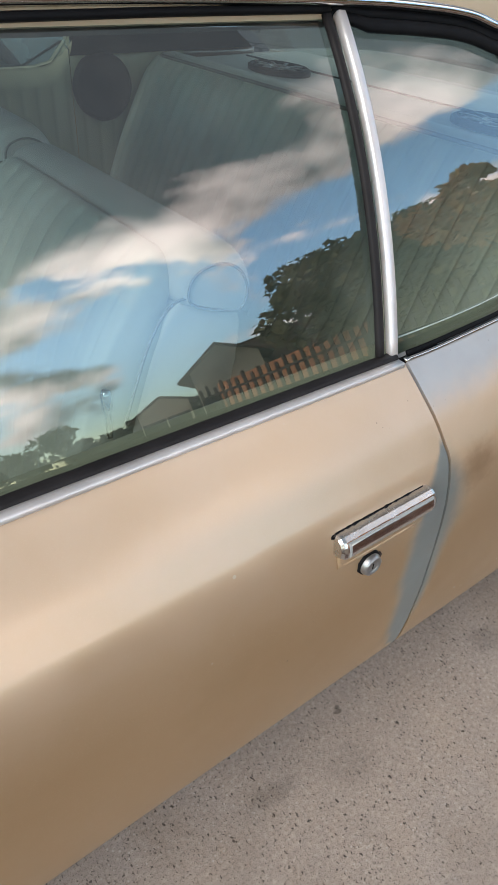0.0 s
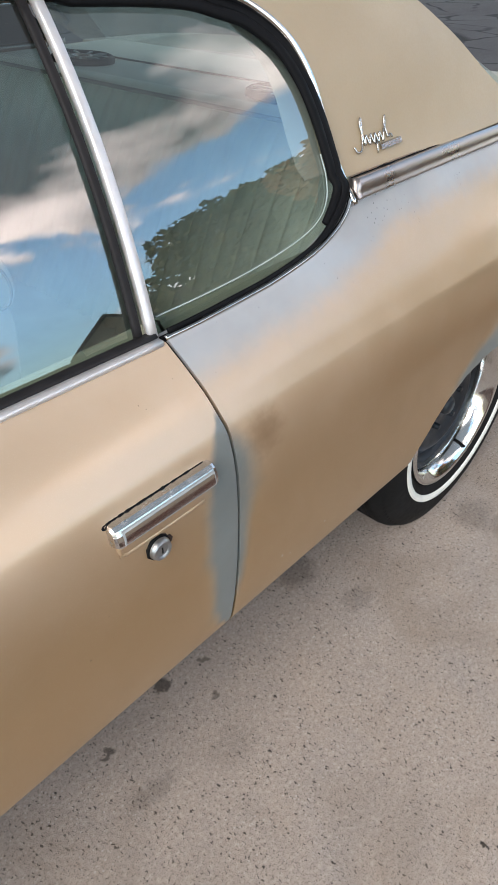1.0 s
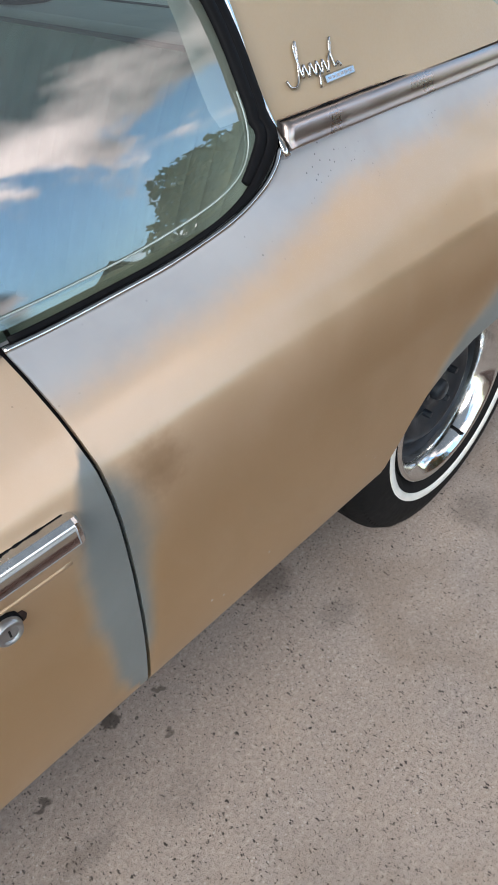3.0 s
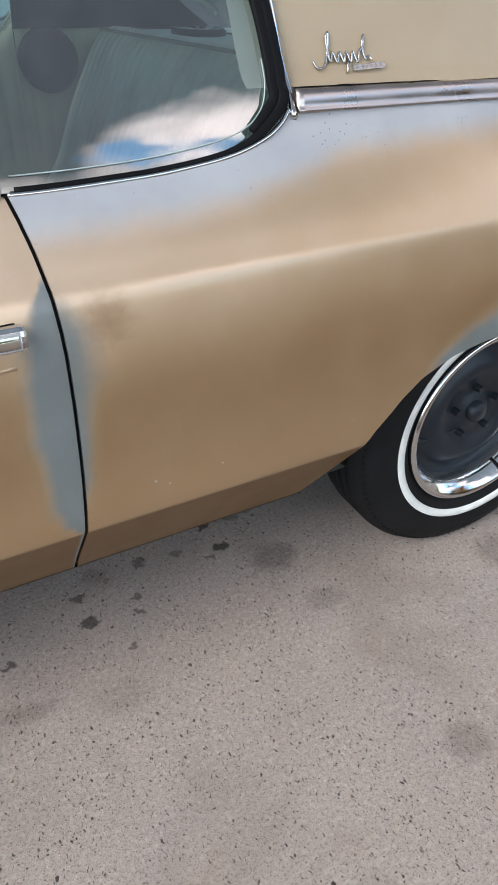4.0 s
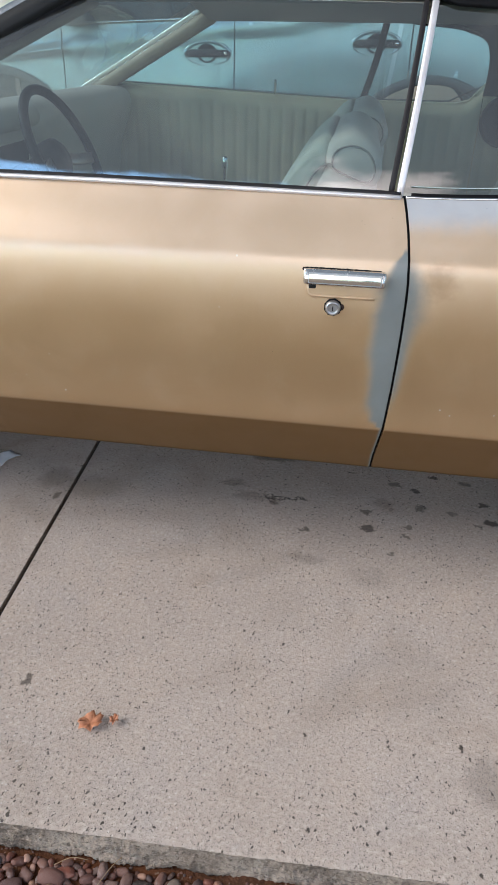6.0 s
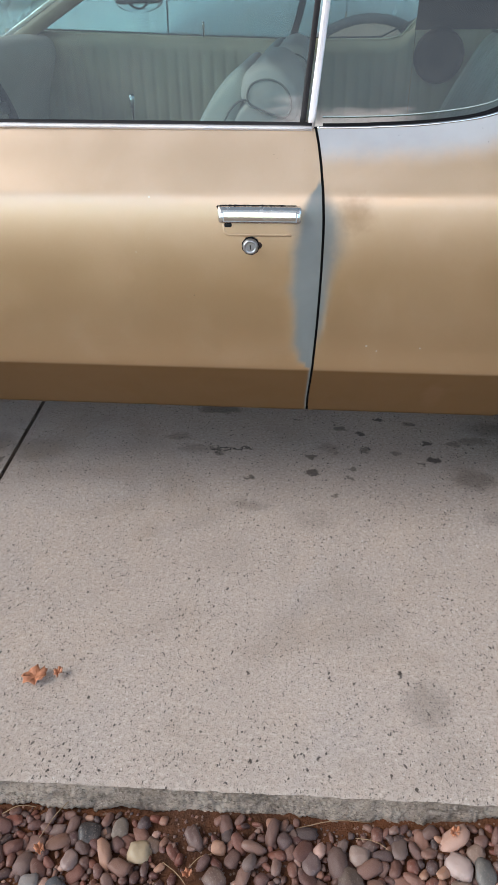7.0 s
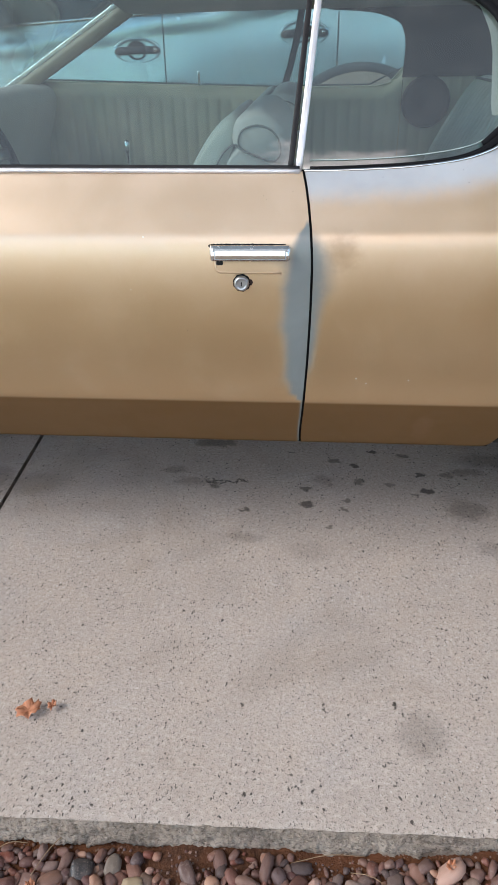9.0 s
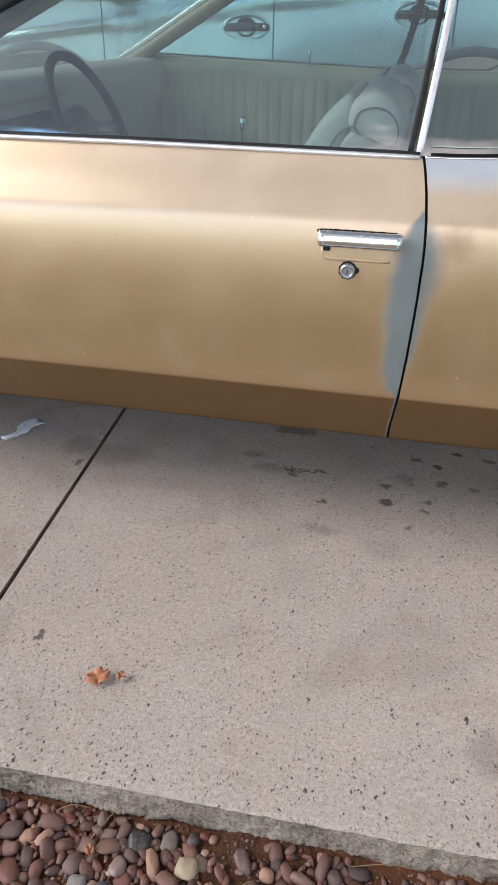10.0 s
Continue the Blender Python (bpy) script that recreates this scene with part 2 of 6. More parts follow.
# centre x, centre y, half length, half width, darkness of the oil spots and blots on the driveway
SPOTS = [
    (0.034, 0.235, 0.024, 0.018, 0.8), (0.032, 0.316, 0.022, 0.014, 0.7), (0.385, 0.322, 0.026, 0.020, 0.85),
    (0.376, 0.410, 0.020, 0.016, 0.8), (0.189, 0.363, 0.022, 0.014, 0.6), (0.28, 0.353, 0.022, 0.016, 0.5),
    (0.148, 0.267, 0.014, 0.010, 0.6), (0.141, 0.220, 0.016, 0.010, 0.6), (0.119, 0.479, 0.026, 0.016, 0.6),
    (0.104, 0.344, 0.015, 0.011, 0.5), (-0.017, 0.522, 0.018, 0.011, 0.55), (0.238, 0.532, 0.018, 0.012, 0.8), (0.335, 0.520, 0.022, 0.014, 0.6), (0.180, 0.451, 0.017, 0.009, 0.8), (0.46, 0.412, 0.022, 0.016, 0.5), (-0.24, 0.318, 0.018, 0.010, 0.55), (0.352, 0.300, 0.012, 0.009, 0.5),
]
BLOTS = [
    (-0.148, 0.200, 0.020, 0.011, 0.7), (0.099, 0.134, 0.014, 0.007, 0.6), (0.487, 0.231, 0.055, 0.040, 0.42),
    (0.525, 0.065, 0.045, 0.030, 0.25), (0.568, -0.347, 0.040, 0.035, 0.3), (0.264, -0.505, 0.042, 0.050, 0.29),
    (0.221, -0.437, 0.008, 0.008, 0.95), (0.99, -0.002, 0.06, 0.05, 0.35), (1.007, -0.093, 0.05, 0.05, 0.3),
    (-0.32, 0.335, 0.05, 0.022, 0.30), (-0.27, 0.57, 0.09, 0.030, 0.55), (0.52, 0.43, 0.05, 0.02, 0.40), (-0.38, 0.40, 0.04, 0.02, 0.35), (0.62, 0.50, 0.10, 0.04, 0.40), (-0.13, 0.08, 0.05, 0.02, 0.28), (-0.691, -0.421, 0.012, 0.020, 0.75), (-0.895, 0.238, 0.012, 0.018, 0.7), (0.08, 0.37, 0.035, 0.02, 0.28),
    (0.30, -0.62, 0.05, 0.06, 0.10), (-0.80, 0.30, 0.10, 0.06, 0.25), (-0.93, 0.33, 0.05, 0.05, 0.35), (0.04, 0.03, 0.05, 0.04, 0.15),
]


def concrete_material(name, stained=True, edge=False):
    n = Nodes(name)
    big, mid, fine = n.noise(0.9, 4), n.noise(6.0, 5, distort=0.5), n.noise(120.0, 5, 0.75)
    sand = n.noise(240.0, 4, 0.75)
    col = n.colours(big, [(0.32, (0.348, 0.284, 0.245)), (0.68, (0.447, 0.372, 0.325))])
    col = n.mix(n.ramp(n.noise(3.2, 4, 0.6, distort=0.6), 0.45, 0.66, 0.0, 0.5), col, (0.360, 0.318, 0.300))
    col = n.mix(n.ramp(mid, 0.40, 0.72, 0.0, 0.55), col, (0.450, 0.362, 0.300))
    col = n.mix(n.ramp(fine, 0.44, 0.62, 0.0, 0.65), col, (0.575, 0.495, 0.432))
    col = n.mix(n.ramp(sand, 0.51, 0.60, 0.0, 0.76), col, (0.195, 0.160, 0.138))
    # pits and dark grains of several sizes
    wn = n.node("ShaderNodeTexNoise")
    n.put(wn.inputs["Vector"], n.co)
    wn.inputs["Scale"].default_value = 90.0
    stretch = n.vec("ADD", n.vec("MULTIPLY", n.co, (1.0, 0.72, 1.0)).outputs[0], n.vec("MULTIPLY", wn.outputs[1], (0.012, 0.012, 0.0)).outputs[0]).outputs[0]
    p1 = n.math("MULTIPLY", n.ramp(n.voronoi(62.0, stretch), 0.150, 0.100), n.ramp(n.noise(9.0, 2), 0.30, 0.48))
    p2 = n.math("MULTIPLY", n.ramp(n.voronoi(135.0, stretch), 0.22, 0.14), n.ramp(n.noise(5.0, 3), 0.26, 0.50))
    p3 = n.math("MULTIPLY", n.ramp(n.voronoi(34.0, stretch), 0.075, 0.045), n.ramp(n.noise(3.0, 2), 0.46, 0.56))
    # the broom finish is open and pocked along the free edge
    rim = n.node("ShaderNodeSeparateXYZ")
    n.put(rim.inputs[0], n.co)
    pocked = n.math("MULTIPLY", n.ramp(rim.outputs[1], -0.50, -0.66), n.ramp(n.noise(22.0, 2), 0.46, 0.54))
    p3 = n.math("MAXIMUM", p3, n.math("MULTIPLY", n.ramp(n.voronoi(58.0, stretch), 0.175, 0.125), pocked))
    pits = n.math("MAXIMUM", n.math("MAXIMUM", p1, n.math("MULTIPLY", p2, 0.85)), p3)
    col = n.mix(n.math("MULTIPLY", pits, 0.92), col, (0.042, 0.035, 0.032))
    chips = n.math("MULTIPLY", n.ramp(n.voronoi(85.0, n.vec("ADD", n.co, (4.3, 1.1, 0.0)).outputs[0]), 0.20, 0.13), n.ramp(n.noise(4.0, 2), 0.48, 0.60))
    col = n.mix(n.math("MULTIPLY", chips, 0.6), col, (0.60, 0.55, 0.50))
    if stained:
        wob = n.node("ShaderNodeTexNoise")
        n.put(wob.inputs["Vector"], n.co)
        wob.inputs["Scale"].default_value, wob.inputs["Detail"].default_value = 42.0, 4
        off = n.vec("MULTIPLY", n.vec("SUBTRACT", wob.outputs[1], (0.5, 0.5, 0.5)).outputs[0], (0.050, 0.050, 0.0)).outputs[0]
        at = n.vec("ADD", n.co, off).outputs[0]
        total = None
        for x, y, a, b, dark in SPOTS + BLOTS:
            d = n.vec("MULTIPLY", n.vec("SUBTRACT", at, (x, y, 0.0)).outputs[0], (1 / a, 1 / b, 0.0)).outputs[0]
            soft = 1.05 if dark > 0.45 else 1.5
            m = n.ramp(n.vec("LENGTH", d).outputs["Value"], soft, 0.55, 0.0, dark)
            total = m if total is None else n.math("MAXIMUM", total, m)
        # a crinkled line left by a dried puddle
        sep = n.node("ShaderNodeSeparateXYZ")
        n.put(sep.inputs[0], n.co)
        for y0, x0, x1, lane in ((0.346, -0.285, -0.140, 3.0), (0.334, -0.280, -0.215, 11.0)):
            wave = n.math("MULTIPLY", n.math("SUBTRACT", n.noise(30.0, 5, 0.75, n.vec("ADD", n.co, (0, 0, lane)).outputs[0]), 0.5), 0.100)
            off_line = n.math("ABSOLUTE", n.math("SUBTRACT", n.math("SUBTRACT", sep.outputs[1], y0), wave))
            reach = n.math("MULTIPLY", n.ramp(sep.outputs[0], x0, x0 + 0.012), n.ramp(sep.outputs[0], x1, x1 - 0.012))
            total = n.math("MAXIMUM", total, n.math("MULTIPLY", n.ramp(off_line, 0.0055, 0.0026, 0.0, 0.95), reach))
        speck = n.math("MULTIPLY", n.ramp(n.noise(95.0, 3), 0.20, 0.42), total)
        col = n.mix(speck, col, (0.050, 0.040, 0.034))
        haze = n.math("MULTIPLY", n.ramp(n.noise(2.6, 5, 0.6, distort=1.0), 0.47, 0.70), 0.36)
        col = n.mix(haze, col, (0.250, 0.192, 0.148))
    if edge:
        col = n.mix(0.85, col, n.colours(n.noise(11.0, 4), [(0.35, (0.215, 0.168, 0.130)), (0.65, (0.325, 0.265, 0.215))]))
        along = n.vec("MULTIPLY", n.co, (0.6, 1.0, 1.7)).outputs[0]
        col = n.mix(n.ramp(n.noise(170.0, 6, 0.8, along), 0.51, 0.60, 0.0, 0.75), col, (0.085, 0.068, 0.056))
        col = n.mix(n.ramp(n.noise(230.0, 4, 0.8, along), 0.55, 0.64, 0.0, 0.6), col, (0.48, 0.40, 0.33))
        smut = n.math("MULTIPLY", n.ramp(n.noise(4.2, 3), 0.46, 0.60), n.ramp(n.noise(75.0, 6, 0.75, along), 0.38, 0.60))
        col = n.mix(n.math("MULTIPLY", smut, 0.70), col, (0.060, 0.046, 0.038))
    n.set(col=col, rough=n.ramp(mid, 0.3, 0.7, 0.80, 0.92), spec=0.3)
    h = n.math("SUBTRACT", n.math("ADD", n.math("MULTIPLY", fine, 0.5), n.math("MULTIPLY", sand, 0.25)), pits)
    n.bump(h, 0.5 if not edge else 0.8, 0.004 if not edge else 0.006)
    return n.m


def soil_material():
    n = Nodes("red_soil")
    big, mid, fine = n.noise(1.5, 4), n.noise(26.0, 6, 0.65), n.noise(230.0, 4, 0.7)
    col = n.colours(mid, [(0.3, (0.050, 0.023, 0.014)), (0.7, (0.150, 0.062, 0.032))])
    col = n.mix(n.ramp(fine, 0.5, 0.66, 0.0, 0.5), col, (0.19, 0.090, 0.050))
    col = n.mix(n.ramp(big, 0.4, 0.65, 0.0, 0.6), col, (0.20, 0.072, 0.030))
    grit = n.math("MULTIPLY", n.ramp(n.voronoi(120.0), 0.30, 0.2), n.ramp(n.noise(12.0, 2), 0.5, 0.6))
    col = n.mix(n.math("MULTIPLY", grit, 0.7), col, (0.36, 0.27, 0.22))
    n.set(col=col, rough=0.95, spec=0.2)
    n.bump(n.math("ADD", mid, n.math("MULTIPLY", fine, 0.6)), 0.9, 0.012)
    return n.m


STONE_TONES = [(0.0, (0.052, 0.035, 0.035)), (0.06, (0.139, 0.062, 0.047)), (0.12, (0.170, 0.059, 0.039)), (0.18, (0.091, 0.040, 0.035)), (0.24, (0.216, 0.106, 0.070)), (0.30, (0.103, 0.047, 0.043)),
               (0.36, (0.180, 0.098, 0.075)), (0.42, (0.155, 0.040, 0.023)), (0.48, (0.035, 0.023, 0.024)), (0.54, (0.129, 0.067, 0.053)), (0.60, (0.109, 0.043, 0.031)), (0.66, (0.068, 0.053, 0.055)),
               (0.72, (0.087, 0.026, 0.021)), (0.78, (0.258, 0.125, 0.085)), (0.84, (0.134, 0.089, 0.078)), (0.90, (0.180, 0.080, 0.059)), (0.95, (0.361, 0.193, 0.125)), (0.985, (0.454, 0.280, 0.229))]


def stone_material():
    n = Nodes("river_stone")
    r = n.random()
    base = n.colours(r, STONE_TONES)
    base = n.mix(n.ramp(n.noise(45.0, 5, 0.7), 0.42, 0.66, 0.0, 0.5), base, n.mix(0.35, base, (0.30, 0.22, 0.18)))
    base = n.mix(n.ramp(n.noise(260.0, 3), 0.54, 0.70, 0.0, 0.30), base, (0.32, 0.25, 0.21))
    base = n.mix(n.ramp(n.noise(22.0, 4, 0.6), 0.56, 0.70, 0.0, 0.30), base, (0.060, 0.040, 0.034))
    n.set(col=base, rough=n.ramp(n.noise(60.0, 3), 0.3, 0.7, 0.55, 0.75))
    n.bump(n.noise(150.0, 5, 0.65), 0.25, 0.003)
    return n.m


def large_stone_material():
    """A smooth river stone that takes the colour of its object."""
    n = Nodes("large_river_stone")
    base = n.node("ShaderNodeObjectInfo").outputs["Color"]
    base = n.mix(n.ramp(n.noise(60.0, 5, 0.7), 0.42, 0.66, 0.0, 0.45), base, n.mix(0.40, base, (0.32, 0.24, 0.20)))
    base = n.mix(n.ramp(n.noise(330.0, 3), 0.54, 0.70, 0.0, 0.35), base, (0.34, 0.27, 0.23))
    base = n.mix(n.ramp(n.noise(26.0, 4, 0.6), 0.56, 0.70, 0.0, 0.30), base, (0.060, 0.040, 0.034))
    n.set(col=base, rough=n.ramp(n.noise(60.0, 3), 0.3, 0.7, 0.45, 0.65))
    n.bump(n.noise(150.0, 5, 0.65), 0.2, 0.002)
    return n.m


def pebble_mix_material():
    """The joined pebbles: each island takes its own colour."""
    n = Nodes("mixed_pebbles")
    r = n.node("ShaderNodeNewGeometry").outputs["Random Per Island"]
    base = n.colours(r, STONE_TONES)
    base = n.mix(n.ramp(n.noise(45.0, 5, 0.7), 0.42, 0.66, 0.0, 0.5), base, n.mix(0.35, base, (0.30, 0.22, 0.18)))
    base = n.mix(n.ramp(n.noise(260.0, 3), 0.54, 0.70, 0.0, 0.30), base, (0.32, 0.25, 0.21))
    base = n.mix(n.ramp(n.noise(22.0, 4, 0.6), 0.56, 0.70, 0.0, 0.30), base, (0.060, 0.040, 0.034))
    n.set(col=base, rough=0.62)
    n.bump(n.noise(150.0, 4), 0.25, 0.003)
    return n.m


def asphalt_material():
    n = Nodes("asphalt")
    big, fine = n.noise(0.5, 4), n.noise(70.0, 4, 0.7)
    col = n.colours(big, [(0.3, (0.062, 0.058, 0.062)), (0.7, (0.092, 0.088, 0.094))])
    col = n.mix(n.ramp(fine, 0.48, 0.7, 0.0, 0.5), col, (0.15, 0.145, 0.15))
    wob = n.vec("ADD", n.co, n.vec("MULTIPLY", n.node("ShaderNodeTexNoise").outputs[1], (0.35, 0.35, 0)).outputs[0]).outputs[0]
    crack = n.ramp(n.voronoi(0.75, wob, "DISTANCE_TO_EDGE"), 0.032, 0.010)
    crack = n.math("MULTIPLY", crack, n.ramp(n.noise(0.8, 3), 0.36, 0.50))
    col = n.mix(crack, col, (0.016, 0.015, 0.016))
    n.set(col=col, rough=0.86, spec=0.35)
    n.bump(n.math("SUBTRACT", n.math("MULTIPLY", fine, 0.4), crack), 0.6, 0.008)
    return n.m


def ground_material():
    """Open ground: reddish grit with worn paths."""
    n = Nodes("desert_ground")
    big, mid, fine = n.noise(0.08, 4), n.noise(1.1, 5), n.noise(25.0, 5, 0.7)
    col = n.colours(mid, [(0.3, (0.25, 0.170, 0.122)), (0.7, (0.36, 0.265, 0.200))])
    col = n.mix(n.ramp(fine, 0.45, 0.68, 0.0, 0.6), col, (0.42, 0.335, 0.265))
    col = n.mix(n.ramp(big, 0.45, 0.6, 0.0, 0.4), col, (0.24, 0.19, 0.13))
    n.set(col=col, rough=0.95)
    n.bump(fine, 0.6, 0.02)
    return n.m


def leaf_material(name, a, b):
    n = Nodes(name)
    r = n.node("ShaderNodeNewGeometry").outputs["Random Per Island"]
    n.set(col=n.colours(r, [(0.0, a), (1.0, b)]), rough=0.6)
    return n.m


def interior_cloth(name, col, scale=500.0):
    n = Nodes(name)
    weave, big = n.noise(scale, 3), n.noise(6.0, 4)
    c = n.colours(big, [(0.3, tuple(v * 0.86 for v in col)), (0.7, tuple(min(1, v * 1.1) for v in col))])
    c = n.mix(n.ramp(weave, 0.5, 0.7, 0.0, 0.3), c, tuple(v * 0.7 for v in col))
    n.set(col=c, rough=0.62, sheen=0.1)
    n.bump(weave, 0.15, 0.001)
    return n.m


M_GOLD, M_ROOF = paint_material(), vinyl_top()
M_GLASS = glass_material("tinted_glass", (0.43, 0.545, 0.55), 0.17)
M_GLASS_FAR = glass_material("far_glass", (0.74, 0.83, 0.82), 0.05)
M_GLASS_REAR = glass_material("clear_glass", (0.80, 0.90, 0.88))
M_CHROME = plain("chrome", (0.66, 0.66, 0.655), 0.13, 1.0, 0.05, 60.0)
M_WORN = plain("worn_chrome", (0.47, 0.405, 0.375), 0.32, 1.0, 0.06, 14.0)
M_EMBLEM = plain("dull_chrome", (0.50, 0.49, 0.475), 0.20, 1.0, 0.12, 120.0)
M_GLASSEDGE = plain("glass_edge_green", (0.40, 0.47, 0.45), 0.4, 0.0, 0.1, 60.0)
M_RUBBER = plain("black_rubber", (0.006, 0.006, 0.007), 0.6, 0.0, 0.2, 60.0, 0.1, 0.0, 0.09)
M_TYRE = plain("tyre_rubber", (0.009, 0.0087, 0.009), 0.75, 0.0, 0.25, 50.0, 0.2, 0.0, 0.15)
M_SEAL = plain("weathered_rubber", (0.018, 0.016, 0.017), 0.55, 0.0, 0.25, 40.0, 0.1, 0.0, 0.18)
M_HANDLE = plain("handle_chrome", (0.68, 0.68, 0.675), 0.22, 1.0, 0.06, 60.0)
M_BELT = plain("dull_bright_strip", (0.74, 0.70, 0.70), 0.46, 0.6, 0.08, 30.0)
M_DULL = plain("dull_grey_metal", (0.40, 0.40, 0.405), 0.40, 0.9, 0.10, 90.0)
M_WHITEWALL = plain("whitewall", (0.72, 0.71, 0.67), 0.6, 0.0, 0.08, 40.0)
M_RIM = plain("dark_steel", (0.011, 0.016, 0.023), 0.45, 0.2, 0.2, 30.0)
M_DARK = plain("underbody_shade_black", (0.018, 0.017, 0.017), 0.85, 0.0, 0.2, 20.0)
M_RUST = plain("rusty_steel", (0.040, 0.019, 0.013), 0.8, 0.2, 0.3, 80.0, 0.4)
M_SEAT = interior_cloth("pale_green_vinyl", (0.60, 0.605, 0.52))
M_SEAT_TRIM = interior_cloth("grey_beige_vinyl", (0.64, 0.60, 0.54))
M_PIPING = interior_cloth("dark_piping", (0.21, 0.20, 0.18))
M_PANEL = interior_cloth("olive_beige_vinyl", (0.42, 0.40, 0.285))
M_HEAD = interior_cloth("headliner_cloth", (0.27, 0.255, 0.225))
M_PILLAR = plain("tan_plastic", (0.27, 0.225, 0.155), 0.5, 0.0, 0.08, 40.0)
M_DASH = plain("grey_beige_dash", (0.45, 0.42, 0.37), 0.6, 0.0, 0.08, 60.0, 0.1)
M_SHELF = plain("pale_shelf", (0.62, 0.63, 0.58), 0.6, 0.0, 0.08, 60.0, 0.1)
M_CARPET = interior_cloth("dark_carpet", (0.07, 0.075, 0.072), 900.0)
M_BLACK = plain("black_plastic", (0.011, 0.012, 0.013), 0.55, 0.0, 0.2, 50.0, 0.0, 0.0, 0.2)
M_GREYPLASTIC = plain("grey_plastic", (0.085, 0.09, 0.095), 0.5, 0.0, 0.1, 50.0)
M_SPOKE = plain("pale_grey_plastic", (0.34, 0.35, 0.355), 0.5, 0.0, 0.1, 50.0)
M_SILVER = plain("silver_paint", (0.35, 0.45, 0.475), 0.22, 0.55, 0.04, 3.0, 0.0, 0.5)
M_CONC, M_EDGE = concrete_material("concrete"), concrete_material("broken_concrete", False, True)
M_SOIL, M_STONE, M_PEBBLES = soil_material(), stone_material(), pebble_mix_material()
M_LARGE = large_stone_material()
M_ASPHALT, M_GROUND = asphalt_material(), ground_material()
M_BARK = plain("bark", (0.10, 0.075, 0.055), 0.9, 0.0, 0.3, 20.0, 0.6)
M_LEAF = leaf_material("green_leaves", (0.060, 0.066, 0.020), (0.26, 0.22, 0.08))
M_LEAF_FAR = leaf_material("dark_leaves", (0.028, 0.045, 0.020), (0.06, 0.085, 0.036))
M_LEAF_RUST = leaf_material("autumn_leaves", (0.48, 0.23, 0.08), (0.68, 0.41, 0.16))
M_STUCCO = plain("tan_stucco", (0.90, 0.74, 0.53), 0.9, 0.0, 0.1, 6.0, 0.2)
M_ROOFTILE = plain("brown_roof", (0.11, 0.058, 0.042), 0.85, 0.0, 0.2, 5.0, 0.3)
M_BRICKWALL = plain("orange_brick", (0.72, 0.29, 0.13), 0.9, 0.0, 0.22, 6.0, 0.3)
M_FENCE = plain("dark_fence_wood", (0.045, 0.030, 0.022), 0.85, 0.0, 0.25, 12.0, 0.3)
M_DRYLEAF = plain("dry_leaf", (0.48, 0.20, 0.105), 0.7, 0.0, 0.25, 90.0, 0.3)
M_PAPER = plain("white_paper", (0.74, 0.76, 0.80), 0.8, 0.0, 0.06, 60.0, 0.1)
M_TWIG = plain("dry_twig", (0.26, 0.17, 0.10), 0.8, 0.0, 0.2, 90.0)

# ---- geometry helpers ----


def part(name, geo, material, parent=None, label="", smooth=True):
    """Links (verts, faces) or a bmesh as one mesh object under parent."""
    me = bpy.data.meshes.new(name)
    if isinstance(geo, tuple):
        me.from_pydata([tuple(v) for v in geo[0]], [], geo[1])
    else:
        geo.to_mesh(me)
        geo.free()
    me.materials.append(material)
    me.polygons.foreach_set("use_smooth", [smooth] * len(me.polygons))
    me.update()
    ob = new(name, me)
    if parent:
        ob.parent = parent
    if label:
        ob["label"] = label
    return ob


def empty(name, **tags):
    return tagged(new(name), **tags)


def sheet(us, vs, f, lip=None, closed_v=False):
    """A surface f(u, v) over two lists of values; lip: a way by which its border is turned in."""
    nu, nv = len(us), len(vs)
    V = [Vector(f(u, v)) for u in us for v in vs]
    F = []
    for i in range(nu - 1):
        for j in range(nv - 1 + closed_v):
            k = (j + 1) % nv
            F.append((i * nv + j, (i + 1) * nv + j, (i + 1) * nv + k, i * nv + k))
    if lip:
        ring = [i * nv for i in range(nu)] + [(nu - 1) * nv + j for j in range(1, nv)]
        ring += [i * nv + nv - 1 for i in range(nu - 2, -1, -1)] + [j for j in range(nv - 2, 0, -1)]
        base = len(V)
        V += [V[k] + Vector(lip) for k in ring]
        # a doubled border keeps the turn-in sharp
        base2 = len(V)
        V += [V[k].copy() for k in ring]
        m = len(ring)
        F += [(base2 + a, base2 + (a + 1) % m, base + (a + 1) % m, base + a) for a in range(m)]
    return V, F


def sweep(path, section, closed=False, up=(0, 0, 1), scale=None):
    """Sweeps a closed 2D section (side, up) along a path of points; ends are capped."""
    P = [Vector(p) for p in path]
    n, m = len(P), len(section)
    V, F = [], []
    for i, p in enumerate(P):
        a = P[(i - 1) % n] if closed or i else P[i]
        b = P[(i + 1) % n] if closed or i < n - 1 else P[i]
        t = (b - a).normalized()
        side = t.cross(Vector(up)).normalized()
        u = side.cross(t)
        k = scale[i] if scale else 1.0
        V += [p + side * s * k + u * w * k for s, w in section]
    for i in range(n if closed else n - 1):
        for j in range(m):
            c, d = (i + 1) % n, (j + 1) % m
            F.append((i * m + j, i * m + d, c * m + d, c * m + j))
    if not closed:
        F += [tuple(range(m - 1, -1, -1)), tuple((n - 1) * m + j for j in range(m))]
    return V, F


def disc(r, n=10):
    return [(r * math.cos(2 * math.pi * k / n), r * math.sin(2 * math.pi * k / n)) for k in range(n)]


